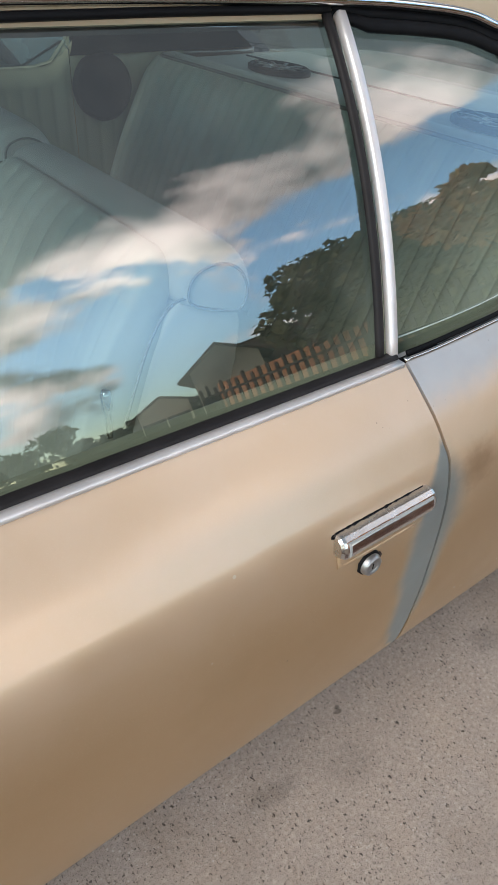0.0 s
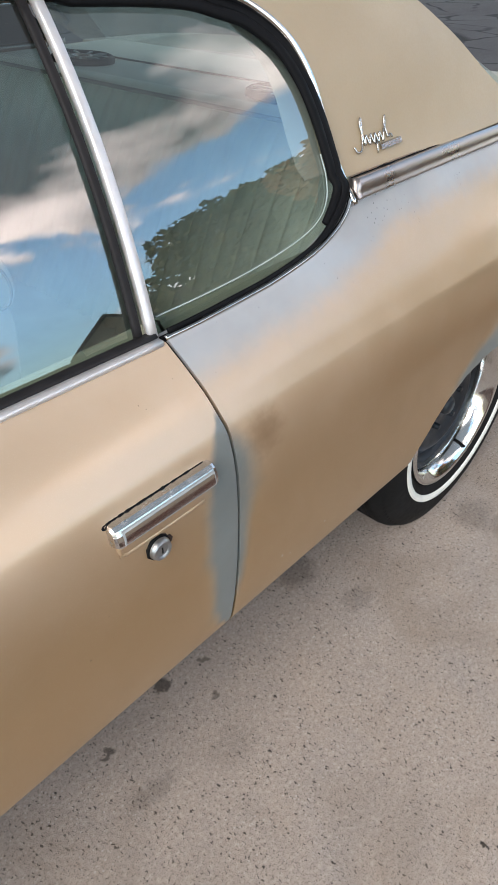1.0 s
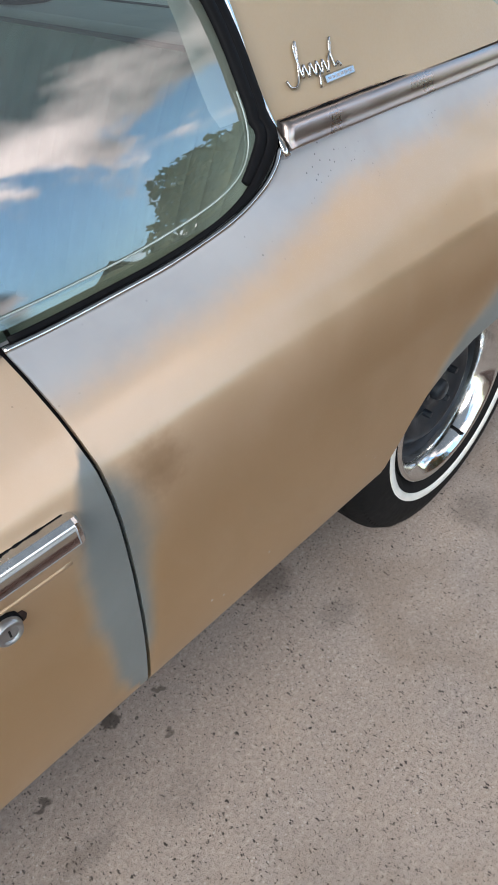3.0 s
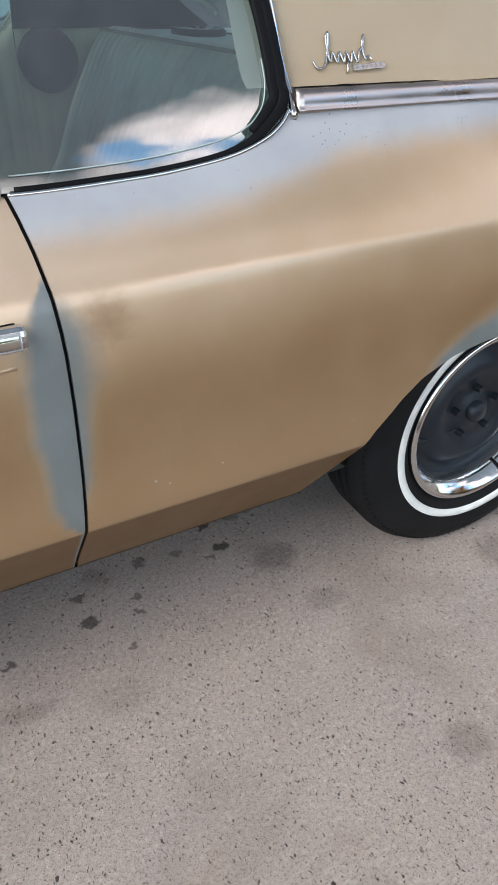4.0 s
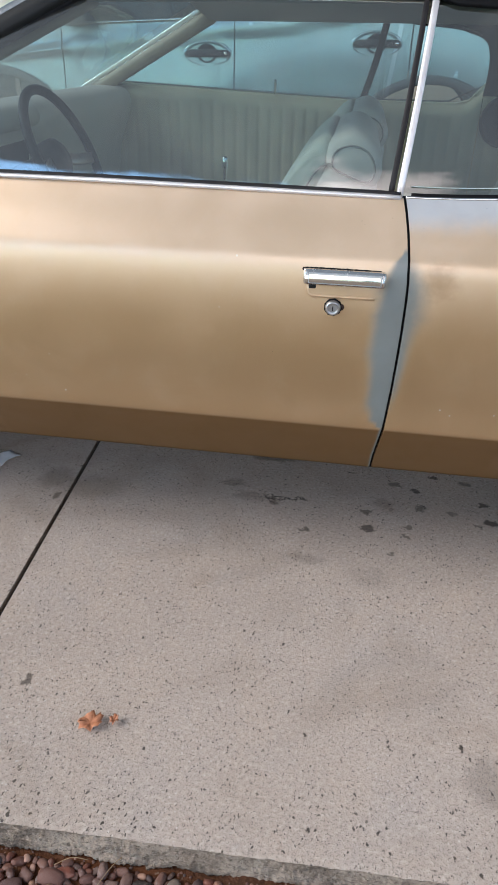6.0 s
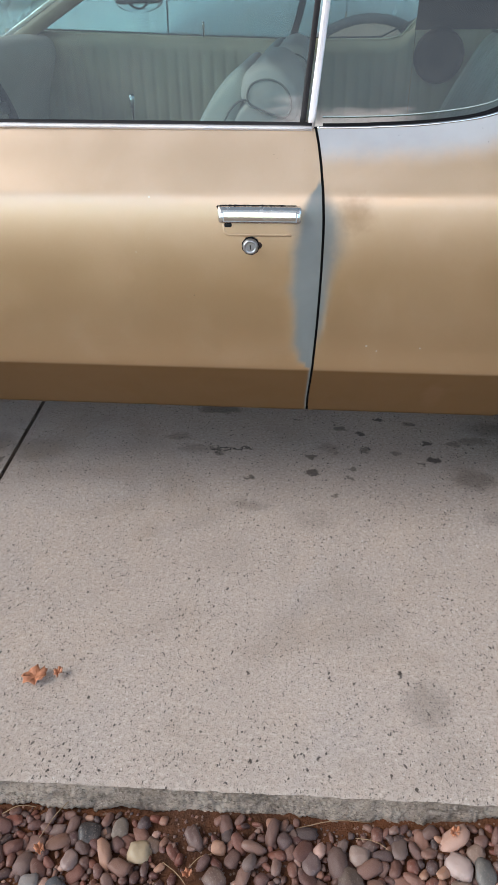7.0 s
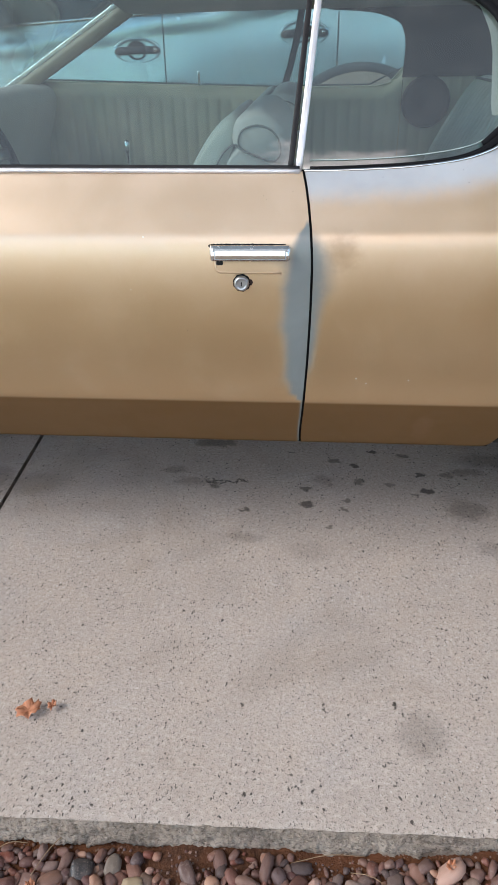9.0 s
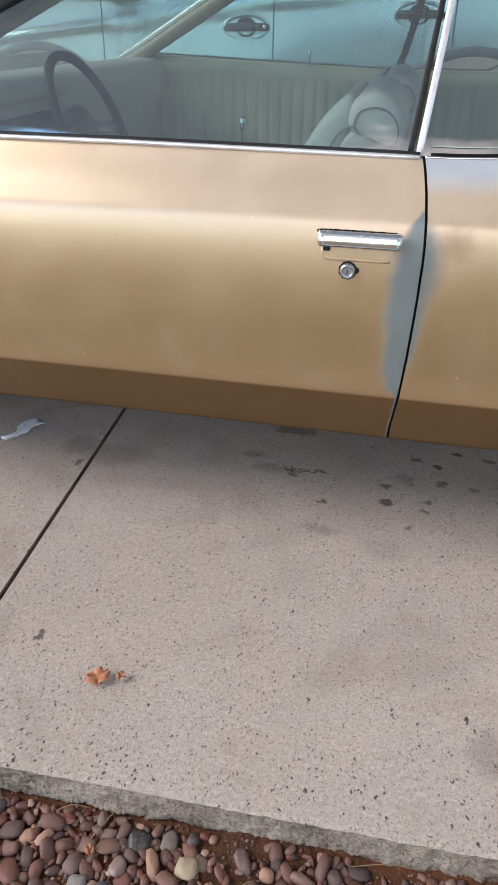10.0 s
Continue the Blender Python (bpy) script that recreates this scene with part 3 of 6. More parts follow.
def strip(w, h, b=0.25):
    """A rounded rectangle section of width w and height h."""
    w, h = w / 2, h / 2
    c = b * min(w, h)
    return [(-w, -h + c), (-w + c, -h), (w - c, -h), (w, -h + c), (w, h - c), (w - c, h), (-w + c, h), (-w, h - c)]


def lathe(profile, n=48, axis="y"):
    """Turns (radius, along) points round an axis."""
    V, F, m = [], [], len(profile)
    for k in range(n):
        a = 2 * math.pi * k / n
        for r, y in profile:
            V.append(Vector((r * math.cos(a), y, r * math.sin(a))) if axis == "y" else Vector((r * math.cos(a), r * math.sin(a), y)))
    for k in range(n):
        for j in range(m - 1):
            c = (k + 1) % n
            F.append((k * m + j, k * m + j + 1, c * m + j + 1, c * m + j))
    return V, F


def block(size, bevel=0.005, segs=2, at=(0, 0, 0)):
    bm = bmesh.new()
    bmesh.ops.create_cube(bm, size=1.0)
    bmesh.ops.scale(bm, vec=size, verts=bm.verts)
    if bevel:
        bmesh.ops.bevel(bm, geom=bm.edges[:], offset=bevel, segments=segs, profile=0.5, affect="EDGES")
    bmesh.ops.translate(bm, vec=at, verts=bm.verts)
    return bm


def mirrored(geo):
    """The same geometry on the car's other side."""
    return [Vector((v[0], 2 * CAR_MID - v[1], v[2])) for v in geo[0]], [tuple(reversed(f)) for f in geo[1]]


def moved(geo, m):
    return [m @ Vector(v) for v in geo[0]], geo[1]


def joined(*geos):
    V, F = [], []
    for v, f in geos:
        k = len(V)
        V += list(v)
        F += [tuple(a + k for a in q) for q in f]
    return V, F


def lerp_table(table):
    xs, ys = [a for a, b in table], [b for a, b in table]
    return lambda x: float(np.interp(x, xs, ys))


def smoothstep(a, b, v):
    t = min(1.0, max(0.0, (v - a) / (b - a)))
    return t * t * (3 - 2 * t)


def smooth_path(points, n):
    """A Catmull-Rom line of n points through the given ones."""
    P = [Vector(p) for p in points]
    P = [P[0] * 2 - P[1]] + P + [P[-1] * 2 - P[-2]]
    out, m = [], len(P) - 3
    for k in range(n):
        s = min(k / (n - 1) * m, m - 1e-6)
        i, t = int(s), s - int(s)
        a, b, c, d = P[i:i + 4]
        out.append(0.5 * (2 * b + (c - a) * t + (2 * a - 5 * b + 4 * c - d) * t * t + (3 * b - a - 3 * c + d) * t ** 3))
    return out


CAR_MID = 1.0

# ---- the setting: ground, road, driveway, gravel bed ----
SOIL_Z = -0.066


def slab_edge(x):
    """The driveway's broken edge runs at a slight angle to the car."""
    return -0.7005 + 0.030 * (x + 0.06)


SLAB_EDGE = -0.712


def joint_x(y):
    return -0.852 - 0.052 * (y - 0.05)


def build_setting():
    # one sheet of ground to the horizon, a little dish where the gravel bed lies
    xs = [-900, -300, -100, -40, -15, -6, -3, 3, 6, 15, 40, 100, 300, 900]
    ground = part("ground", sheet(xs, xs, lambda x, y: (x, y, SOIL_Z - 0.06)), M_GROUND)
    tagged(ground, "reddish gritty open ground round the driveway", "ground", kind="structure")
    road = part("road", sheet(np.linspace(5.6, 30.0, 34), np.linspace(-80, 80, 60),
                              lambda x, y: (x, y, -0.035 + 0.02 * math.sin(x * 1.3) * math.sin(y * 0.2))), M_ASPHALT)
    tagged(road, "dark grey cracked asphalt road", "road", kind="structure")

    def slab(x_of_a, x_of_b, name, fine):
        """A slab of the driveway between two joints, its near edge worn and broken."""
        steps = [0.0, 0.006, 0.02, 0.3, 0.7, 1.7, 2.7, 3.7, 5.2, 7.2]

        def chipped(x):
            return 0.004 * noise.noise((x * 14, 0, 3)) + 0.0025 * noise.noise((x * 60, 0, 5)) + 0.003 * max(0.0, noise.noise((x * 33, 2, 5)) - 0.25)

        def top(t, d):
            x = x_of_a(d - 0.7) + (x_of_b(d - 0.7) - x_of_a(d - 0.7)) * t
            e = max(0.0, 1 - d / 0.015)
            return (x, slab_edge(x) + d + e * chipped(x), -0.003 * e)

        ob = part(name, sheet(np.linspace(0, 1, 220), steps, top), M_CONC)
        rows = 18

        def face(t, k):
            x = x_of_a(-0.7) + (x_of_b(-0.7) - x_of_a(-0.7)) * t
            deep = 0.056 + 0.010 * noise.noise((x * 19, 4, 1)) + 0.004 * noise.noise((x * 70, 4, 7)) + 0.003 * noise.noise((x * 190, 4, 7))
            z = -0.003 - deep * min(1.0, k / (rows - 2))
            rough = 0.006 * noise.noise((x * 40, z * 60, 1)) + 0.0045 * noise.noise((x * 230, z * 260, 6)) + 0.005 * noise.noise((x * 9, z * 9, 2)) + 0.0035 * noise.noise((x * 120, z * 140, 4))
            y = slab_edge(x) + 0.001 + chipped(x) * max(0.15, 1 - 0.35 * k) - 0.010 * min(1.0, k / (rows - 2)) + 0.75 * rough * min(1.0, k * 0.6)
            return (x, y + (0.05 if k == rows - 1 else 0.0), z + (0.004 if k == rows - 1 else 0.0))

        part("slab_edge", sheet(np.linspace(0, 1, fine), range(rows), face), M_EDGE, ob, "rough broken concrete edge")
        for x_of, s in ((x_of_a, 1), (x_of_b, -1)):
            part("joint_face", sheet([0, 1, 2], steps, lambda k, d: (x_of(d - 0.7) + s * 0.0004 * k, slab_edge(x_of(d - 0.7)) + d + 0.004, -0.03 * k)), M_EDGE, ob)
        return ob

    gap = 0.006
    a = slab(lambda y: joint_x(y) + gap, lambda y: joint_x(y) + 3.05, "pavement_1", 1100)
    tagged(a, "pale worn concrete driveway slab with oil spots", "driveway", kind="structure")
    b = slab(lambda y: joint_x(y) - 3.05, lambda y: joint_x(y) - gap, "pavement_2", 700)
    tagged(b, "pale concrete driveway slab behind a dark joint", "driveway", kind="structure")
    c = slab(lambda y: joint_x(y) + 3.062, lambda y: 5.6, "pavement_3", 160)
    tagged(c, "pale concrete driveway slab next to the road", "driveway", kind="structure")
    seam = part("joint_filler", sheet([-0.02, 0.02], [SLAB_EDGE + 0.01, 0, 2, 6.5], lambda s, y: (joint_x(y) + s, y, -0.016)), M_DARK)
    tagged(seam, "dark dirt-filled joint between driveway slabs", "joint", kind="structure")
    seam2 = part("joint_filler", sheet([-0.02, 0.02], [SLAB_EDGE + 0.01, 0, 2, 6.5], lambda s, y: (joint_x(y) + 3.056 + s, y, -0.016)), M_DARK)
    tagged(seam2, "dark dirt-filled joint between driveway slabs", "joint", kind="structure")

    def soil(x, y):
        h = 0.012 * noise.noise((x * 4, y * 4, 8)) + 0.007 * noise.noise((x * 15, y * 15, 2)) + 0.003 * noise.noise((x * 50, y * 50, 3))
        return (x, y, SOIL_Z + 0.020 * smoothstep(-0.5, 0.5, x) + h - 0.05 * max(0.0, (abs(x) - 2.2)) - 0.12 * max(0, -1.5 - y))

    bed = part("gravel_bed", sheet(np.linspace(-2.6, 2.6, 260), np.linspace(-1.9, SLAB_EDGE + 0.12, 70), soil), M_SOIL)
    tagged(bed, "red soil bed beside the driveway edge", "soil", kind="structure")
    return bed, soil


bed, soil_at = build_setting()

# ---- the gold coupe ----
seam_x = lerp_table([(0.27, 0.011), (0.33, 0.011), (0.455, 0.019), (0.56, 0.025), (0.67, 0.029), (0.77, 0.030), (0.83, 0.026), (0.875, 0.020), (0.905, 0.014), (0.94, 0.005)])
LOW = lerp_table([(0.25, 0.142), (0.28, 0.121), (0.452, 0.004), (0.460, 0.000), (0.475, -0.003), (0.52, -0.008), (0.60, -0.012), (0.70, -0.012), (0.74, -0.0106), (0.76, -0.0088), (0.78, -0.0068), (0.80, -0.0038), (0.820, 0.0006), (0.830, 0.0053), (0.838, 0.0115)])
BELT = [(-3.3, 0.86), (-1.5, 0.925), (-1.3, 0.936), (-0.6, 0.934), (0.02, 0.927), (0.127, 0.928), (0.218, 0.932), (0.312, 0.942), (0.37, 0.958), (0.399, 0.975), (0.415, 0.988), (0.46, 0.990), (1.2, 0.981), (1.55, 0.970), (1.75, 0.956), (1.95, 0.932), (2.15, 0.898), (2.4, 0.84)]
belt_z = lerp_table(BELT)
belt_y = lerp_table([(-3.3, 0.10), (-1.4, 0.092), (0.0, 0.088), (0.2, 0.090), (0.43, 0.115), (0.7, 0.124), (1.2, 0.140), (2.4, 0.15)])


def taper(x):
    """How far the body side draws in towards its ends."""
    return 0.10 * max(0.0, (x - 1.3) / 1.1) ** 2 + 0.14 * max(0.0, (-1.9 - x) / 1.2) ** 2.2


SHOULDER = lerp_table([(0.0, 0.0), (0.01, 0.0063), (0.02, 0.0131), (0.03, 0.0208), (0.04, 0.0293), (0.05, 0.0384), (0.06, 0.0477), (0.07, 0.0568), (0.08, 0.0658), (0.09, 0.0742), (0.10, 0.0817), (0.11, 0.0882), (0.12, 0.0937), (0.135, 0.1003), (0.152, 0.1065)])


def side(x, z):
    if z <= 0.838:
        y = LOW(z)
    else:
        zb = belt_z(x)
        t = min(1.0, (z - 0.838) / (zb - 0.838))
        y = 0.0115 + (belt_y(x) - 0.0115) * t - 0.007 * math.sin(math.pi * t)
        y += (0.0115 + SHOULDER(z - 0.838) - y) * (1 - smoothstep(0.45, 0.85, x)) * smoothstep(-1.6, -1.2, x)
    return Vector((x, y + taper(x), z))


UPPER = [0.64, 0.68, 0.72, 0.755, 0.785, 0.805, 0.818, 0.826, 0.832, 0.838, 0.850]
LOWER = [0.28, 0.31, 0.34, 0.37, 0.40, 0.43, 0.447, 0.455, 0.463, 0.48, 0.52, 0.56, 0.60]


def rows_at(x, bottom):
    """Heights of the body side's rows at x, from its lower edge up to the belt line."""
    zb = belt_z(x)
    top = [0.850 + (zb - 0.850) * k / 7 for k in range(1, 8)]
    if bottom <= 0.281:
        low = LOWER
    else:
        low = [max(z, bottom + 0.0007 * i) if z < bottom + 0.012 else z for i, z in enumerate(LOWER)]
        low = sorted(low)
    return low + UPPER + top


ARCH = [(-0.475, 0.28), (-0.463, 0.29), (-0.395, 0.476), (-0.345, 0.538), (-0.307, 0.572), (-0.245, 0.602), (-0.17, 0.616), (0.0, 0.624), (0.30, 0.620),
        (0.45, 0.634), (0.53, 0.628), (0.59, 0.595), (0.63, 0.54), (0.655, 0.43), (0.68, 0.40)]
WHEEL_X, WHEEL_R = 0.938, 0.350
arch_f = lerp_table(ARCH)


def rear_bottom(x):
    d = x - WHEEL_X
    if d < -0.475:
        return 0.28
    if d > 0.68:
        return min(0.40 + 0.05 * (d - 0.68), 0.44)
    return arch_f(d)


FRONT_X = -2.115


def front_bottom(x):
    d = x - FRONT_X
    if d > 0.42 or d < -0.42:
        return 0.28 if d > 0 else 0.34
    return 0.28 + 0.36 * (1 - (abs(d) / 0.42) ** 3) ** 0.6


def panel(xs, bottom, edge_a=None, edge_b=None):
    """A body side panel; edge_a and edge_b give the x of its ends at each height."""
    n = len(rows_at(0, 0.28))

    def f(u, j):
        z = rows_at(u, bottom(u))[j]
        a, b = xs[0], xs[-1]
        x = u
        if edge_b:
            x += (edge_b(z) - b) * max(0.0, 1 - (b - u) / 0.25)
        if edge_a:
            x += (edge_a(z) - a) * max(0.0, 1 - (u - a) / 0.25)
        z2 = rows_at(u, bottom(u))[j]
        return side(x, z2)

    return sheet(xs, range(n), f, lip=(0, 0.022, 0))


# lower edge of the pale wash along the top of the quarter panel
wash_low = lerp_table([(0.0, 0.884), (0.1, 0.885), (0.2, 0.889), (0.3, 0.897), (0.36, 0.905), (0.42, 0.917), (0.5, 0.934), (0.6, 0.944), (0.8, 0.950), (1.2, 0.952), (1.6, 0.950), (2.4, 0.93)])


near_reach = lerp_table([(0.45, 0.004), (0.55, 0.008), (0.66, 0.011), (0.72, 0.020), (0.77, 0.020), (0.81, 0.011), (0.86, 0.005)])
door_reach = lerp_table([(0.455, 0.006), (0.475, 0.026), (0.50, 0.036), (0.56, 0.043), (0.66, 0.050), (0.72, 0.050), (0.765, 0.043), (0.80, 0.032), (0.825, 0.020), (0.845, 0.003), (0.86, 0.0001)])


def add_patches(ob):
    """Writes where bare primer, scuffs, paler shoulder and painted sill shade lie, as mesh attributes."""
    me = ob.data
    wash, prim, scuff, sill_shade, pale_shoulder = [], [], [], [], []
    for v in me.vertices:
        x, y, z = v.co
        d = x - seam_x(z)
        w = p = s = 0.0
        if d > -0.002:
            w = smoothstep(-0.034, 0.034, z - wash_low(x) - 0.004 * noise.noise((x * 9, 4, 2)))
            reach = near_reach(z)
            p = 0.9 * (1 - smoothstep(0.0, 1.9, d / (reach * 1.9))) * smoothstep(0.47, 0.58, z) * (1 - smoothstep(0.79, 0.86, z))
            a = z - rear_bottom(x) if -0.36 < x - WHEEL_X < 0.9 else 9
            band = 0.022 + 0.075 * smoothstep(0.62, 0.95, x) + 0.09 * smoothstep(1.02, 1.35, x)
            p = max(p, (1 - smoothstep(0.4, 1.6, a / band)) * smoothstep(0.60, 0.70, x))
            s = math.exp(-(((x - 0.090) / 0.055) ** 2 + ((z - 0.79) / 0.050) ** 2)) * 0.80
            s = max(s, math.exp(-(((x - 0.30) / 0.03) ** 2 + ((z - 0.36) / 0.06) ** 2)))
        else:
            p = 1 - smoothstep(0.60, 1.50, -d / (1.12 * door_reach(z) * (1 + 0.16 * noise.noise((1, 5, z * 26)))))
            s = math.exp(-(((x + 0.93) / 0.012) ** 2 + ((z - 0.36) / 0.09) ** 2)) * 0.9
        wash.append(w)
        prim.append(p)
        scuff.append(s)
        pale_shoulder.append((0.85 if d <= -0.002 else 0.85 - 0.45 * smoothstep(0.0, 0.5, x)) * smoothstep(0.66, 0.86, z))
        # painted shade on the sill, everything below the crease
        sill_shade.append(1.0 if z < 0.4535 and x < 1.2 else 0.0)
    for name, vals in (("wash", wash), ("primer", prim), ("scuff", scuff), ("sill_shade", sill_shade), ("pale_shoulder", pale_shoulder)):
        me.attributes.new(name, "FLOAT", "POINT").data.foreach_set("value", vals)
    return ob


car = empty("car", label="gold two-door hardtop coupe with faded paint and grey primer patches", category="car")


def both(name, geo, mat, parent, label="", smooth=True, patch=False):
    """The near part and its mirror on the far side."""
    a = part(name, geo, mat, parent, label, smooth)
    b = part(name, mirrored(geo), mat, parent, "", smooth)
    if patch:
        add_patches(a)
    return a, b


def dense(*spans):
    out = []
    for a, b, n in spans:
        out += list(np.linspace(a, b, n, endpoint=False))
    return out + [spans[-1][1]]


DOOR_FRONT = -1.40
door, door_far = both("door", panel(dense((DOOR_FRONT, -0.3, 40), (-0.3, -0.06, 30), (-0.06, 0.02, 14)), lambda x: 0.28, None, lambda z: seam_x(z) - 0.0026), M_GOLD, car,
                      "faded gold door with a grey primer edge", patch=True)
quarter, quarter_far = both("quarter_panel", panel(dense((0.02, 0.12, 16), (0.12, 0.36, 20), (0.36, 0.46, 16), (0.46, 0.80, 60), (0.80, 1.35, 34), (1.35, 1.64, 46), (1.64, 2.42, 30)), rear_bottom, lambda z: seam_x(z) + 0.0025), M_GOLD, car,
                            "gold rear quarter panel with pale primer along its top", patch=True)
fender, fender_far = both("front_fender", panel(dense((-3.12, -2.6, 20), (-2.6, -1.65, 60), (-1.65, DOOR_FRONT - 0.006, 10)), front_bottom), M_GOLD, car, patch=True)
# dark shut face behind the door gap
both("door_jamb", sheet([-0.03, 0.07], np.linspace(0.285, 0.93, 24), lambda d, z: side(seam_x(z) + d, z) + Vector((0, 0.009, 0))), M_RUBBER, car)
both("rocker_panel", sheet(np.linspace(-1.45, 0.475, 12), [0, 1, 2, 3], lambda x, k: (x, (0.118, 0.15, 0.30, 0.36)[k], (0.283, 0.268, 0.262, 0.22)[k])), M_DARK, car)
part("floor_pan", block((4.6, 1.5, 0.05), 0.01, 1, (-0.35, CAR_MID, 0.235)), M_DARK, car)

# wheel wells
for cx, rr in ((WHEEL_X, 0.40), (FRONT_X, 0.40)):
    geo = sheet(np.linspace(0.80, math.pi - 0.60, 24), [0.06, 0.12, 0.40], lambda a, y: (cx + rr * math.cos(a), y, 0.335 + rr * math.sin(a) * 0.86))
    cap = sheet([0, 1], np.linspace(0.0, math.pi, 24), lambda k, a: (cx + rr * k * math.cos(a), 0.40, 0.335 + rr * k * math.sin(a) * 0.86))
    both("wheel_well", joined(geo, cap), M_DARK, car)


def build_wheel(name, x, y, sgn):
    """A steel wheel with a bright trim ring and a narrow whitewall tyre; sgn 1 faces -y."""
    hub = new(name)
    hub.parent = car
    hub.location = (x, y, WHEEL_R - 0.004)
    if sgn < 0:
        hub.rotation_euler = (0, 0, math.pi)
    R = WHEEL_R
    tyre = [(0.205, 0.150), (0.23, 0.182), (0.27, 0.196), (0.305, 0.190), (R - 0.018, 0.176), (R - 0.004, 0.158), (R, 0.135), (R, 0.120), (R - 0.004, 0.118), (R - 0.004, 0.112), (R, 0.110),
            (R, 0.094), (R - 0.004, 0.092), (R - 0.004, 0.086), (R, 0.084), (R, 0.066), (R - 0.004, 0.064), (R - 0.004, 0.058), (R, 0.056), (R - 0.003, 0.040), (R - 0.014, 0.022),
            (R - 0.022, 0.018), (R - 0.024, 0.014), (0.300, 0.004), (0.285, 0.0), (0.262, -0.001), (0.258, -0.001), (0.238, 0.001), (0.232, 0.004), (0.222, 0.010), (0.207, 0.026), (0.202, 0.04)]
    part("tyre", lathe(tyre, 80), M_TYRE, hub, "black tyre with a narrow white band")
    part("whitewall", lathe([(0.2555, 0.000), (0.2545, -0.0028), (0.246, -0.0028), (0.2375, -0.0010), (0.2365, 0.002)], 80), M_WHITEWALL, hub, "white sidewall band")
    # radial ribs on the tread shoulder
    ribs = []
    for k in range(120):
        a = 2 * math.pi * k / 120
        ribs.append(moved(sheet([0, 1], [0, 1], lambda u, w: ((R - 0.022 + 0.006 * u), 0.0155 + 0.0015 * u, (w - 0.5) * 0.006)), Matrix.Rotation(-a, 4, "Y")))
    part("tread_shoulder", joined(*ribs), M_RUBBER, hub)
    part("trim_ring", lathe([(0.212, 0.022), (0.214, 0.012), (0.210, 0.006), (0.203, 0.005), (0.197, 0.010), (0.190, 0.016), (0.182, 0.024), (0.176, 0.036), (0.172, 0.052), (0.171, 0.062)], 80), M_CHROME, hub, "bright chrome trim ring")
    prof = [(0.176, 0.050), (0.168, 0.066), (0.158, 0.074), (0.146, 0.070), (0.126, 0.052), (0.108, 0.046), (0.090, 0.052), (0.078, 0.058), (0.045, 0.060), (0.040, 0.054), (0.0005, 0.054)]
    part("rim", lathe(prof, 60), M_RIM, hub, "dark blue-black steel rim")
    for k in range(5):
        a = 2 * math.pi * k / 5 + 0.4
        nut = moved(lathe([(0.0085, 0.062), (0.0085, 0.050), (0.007, 0.040), (0.0004, 0.0395)], 6), Matrix.Translation((0.060 * math.cos(a), 0, 0.060 * math.sin(a))))
        part("lug_nut", nut, M_RIM, hub, smooth=False)
    part("hub_cap", lathe([(0.026, 0.056), (0.024, 0.040), (0.018, 0.034), (0.0004, 0.033)], 24), M_RIM, hub, "dark axle hub")
    a = radians(-62)
    stem = sweep([(r * math.cos(a), y, r * math.sin(a)) for r, y in ((0.172, 0.040), (0.180, 0.024), (0.190, 0.010))], disc(0.0038, 8), up=(0, 1, 0.3))
    part("valve_stem", stem, M_RUBBER, hub)
    part("brake_drum", lathe([(0.0004, 0.08), (0.15, 0.08), (0.15, 0.18), (0.0004, 0.18)], 32), M_DARK, hub)
    return hub


for x in (WHEEL_X, FRONT_X):
    build_wheel("wheel", x, 0.074, 1)
    build_wheel("wheel", x, 2 * CAR_MID - 0.074, -1)

# torn lower corner behind the rear wheel
# a grey-green inner corner with a ragged upper edge hangs below the arch
lobe_low = lerp_table([(1.20, 0.40), (1.24, 0.372), (1.29, 0.352), (1.36, 0.335), (1.45, 0.330), (1.54, 0.345), (1.61, 0.385), (1.66, 0.45)])


def lobe(x, t):
    x += 0.09
    top = 0.415 + 0.016 * noise.noise((x * 22, 1, 2)) + 0.010 * noise.noise((x * 70, 3, 2)) + 0.06 * smoothstep(1.42, 1.62, x)
    z = lobe_low(x) + (top - lobe_low(x)) * t
    return (x - 0.09, 0.112 - 0.03 * math.sin(math.pi * t) - 0.04 * smoothstep(1.5, 1.66, x), z)


LOBE = sheet(np.linspace(1.13, 1.57, 70), np.linspace(0, 1, 7), lobe, lip=(0, 0.012, 0))
M_PRIMER = plain("grey_green_primer", (0.030, 0.036, 0.034), 0.6, 0.0, 0.2, 25.0, 0.1)
part("quarter_extension", LOBE, M_PRIMER, quarter, "torn grey-green lower corner with a ragged hole", smooth=False)
part("trunk_well", block((0.5, 1.5, 0.32), 0.03, 2, (1.66, CAR_MID, 0.62)), M_DARK, car)

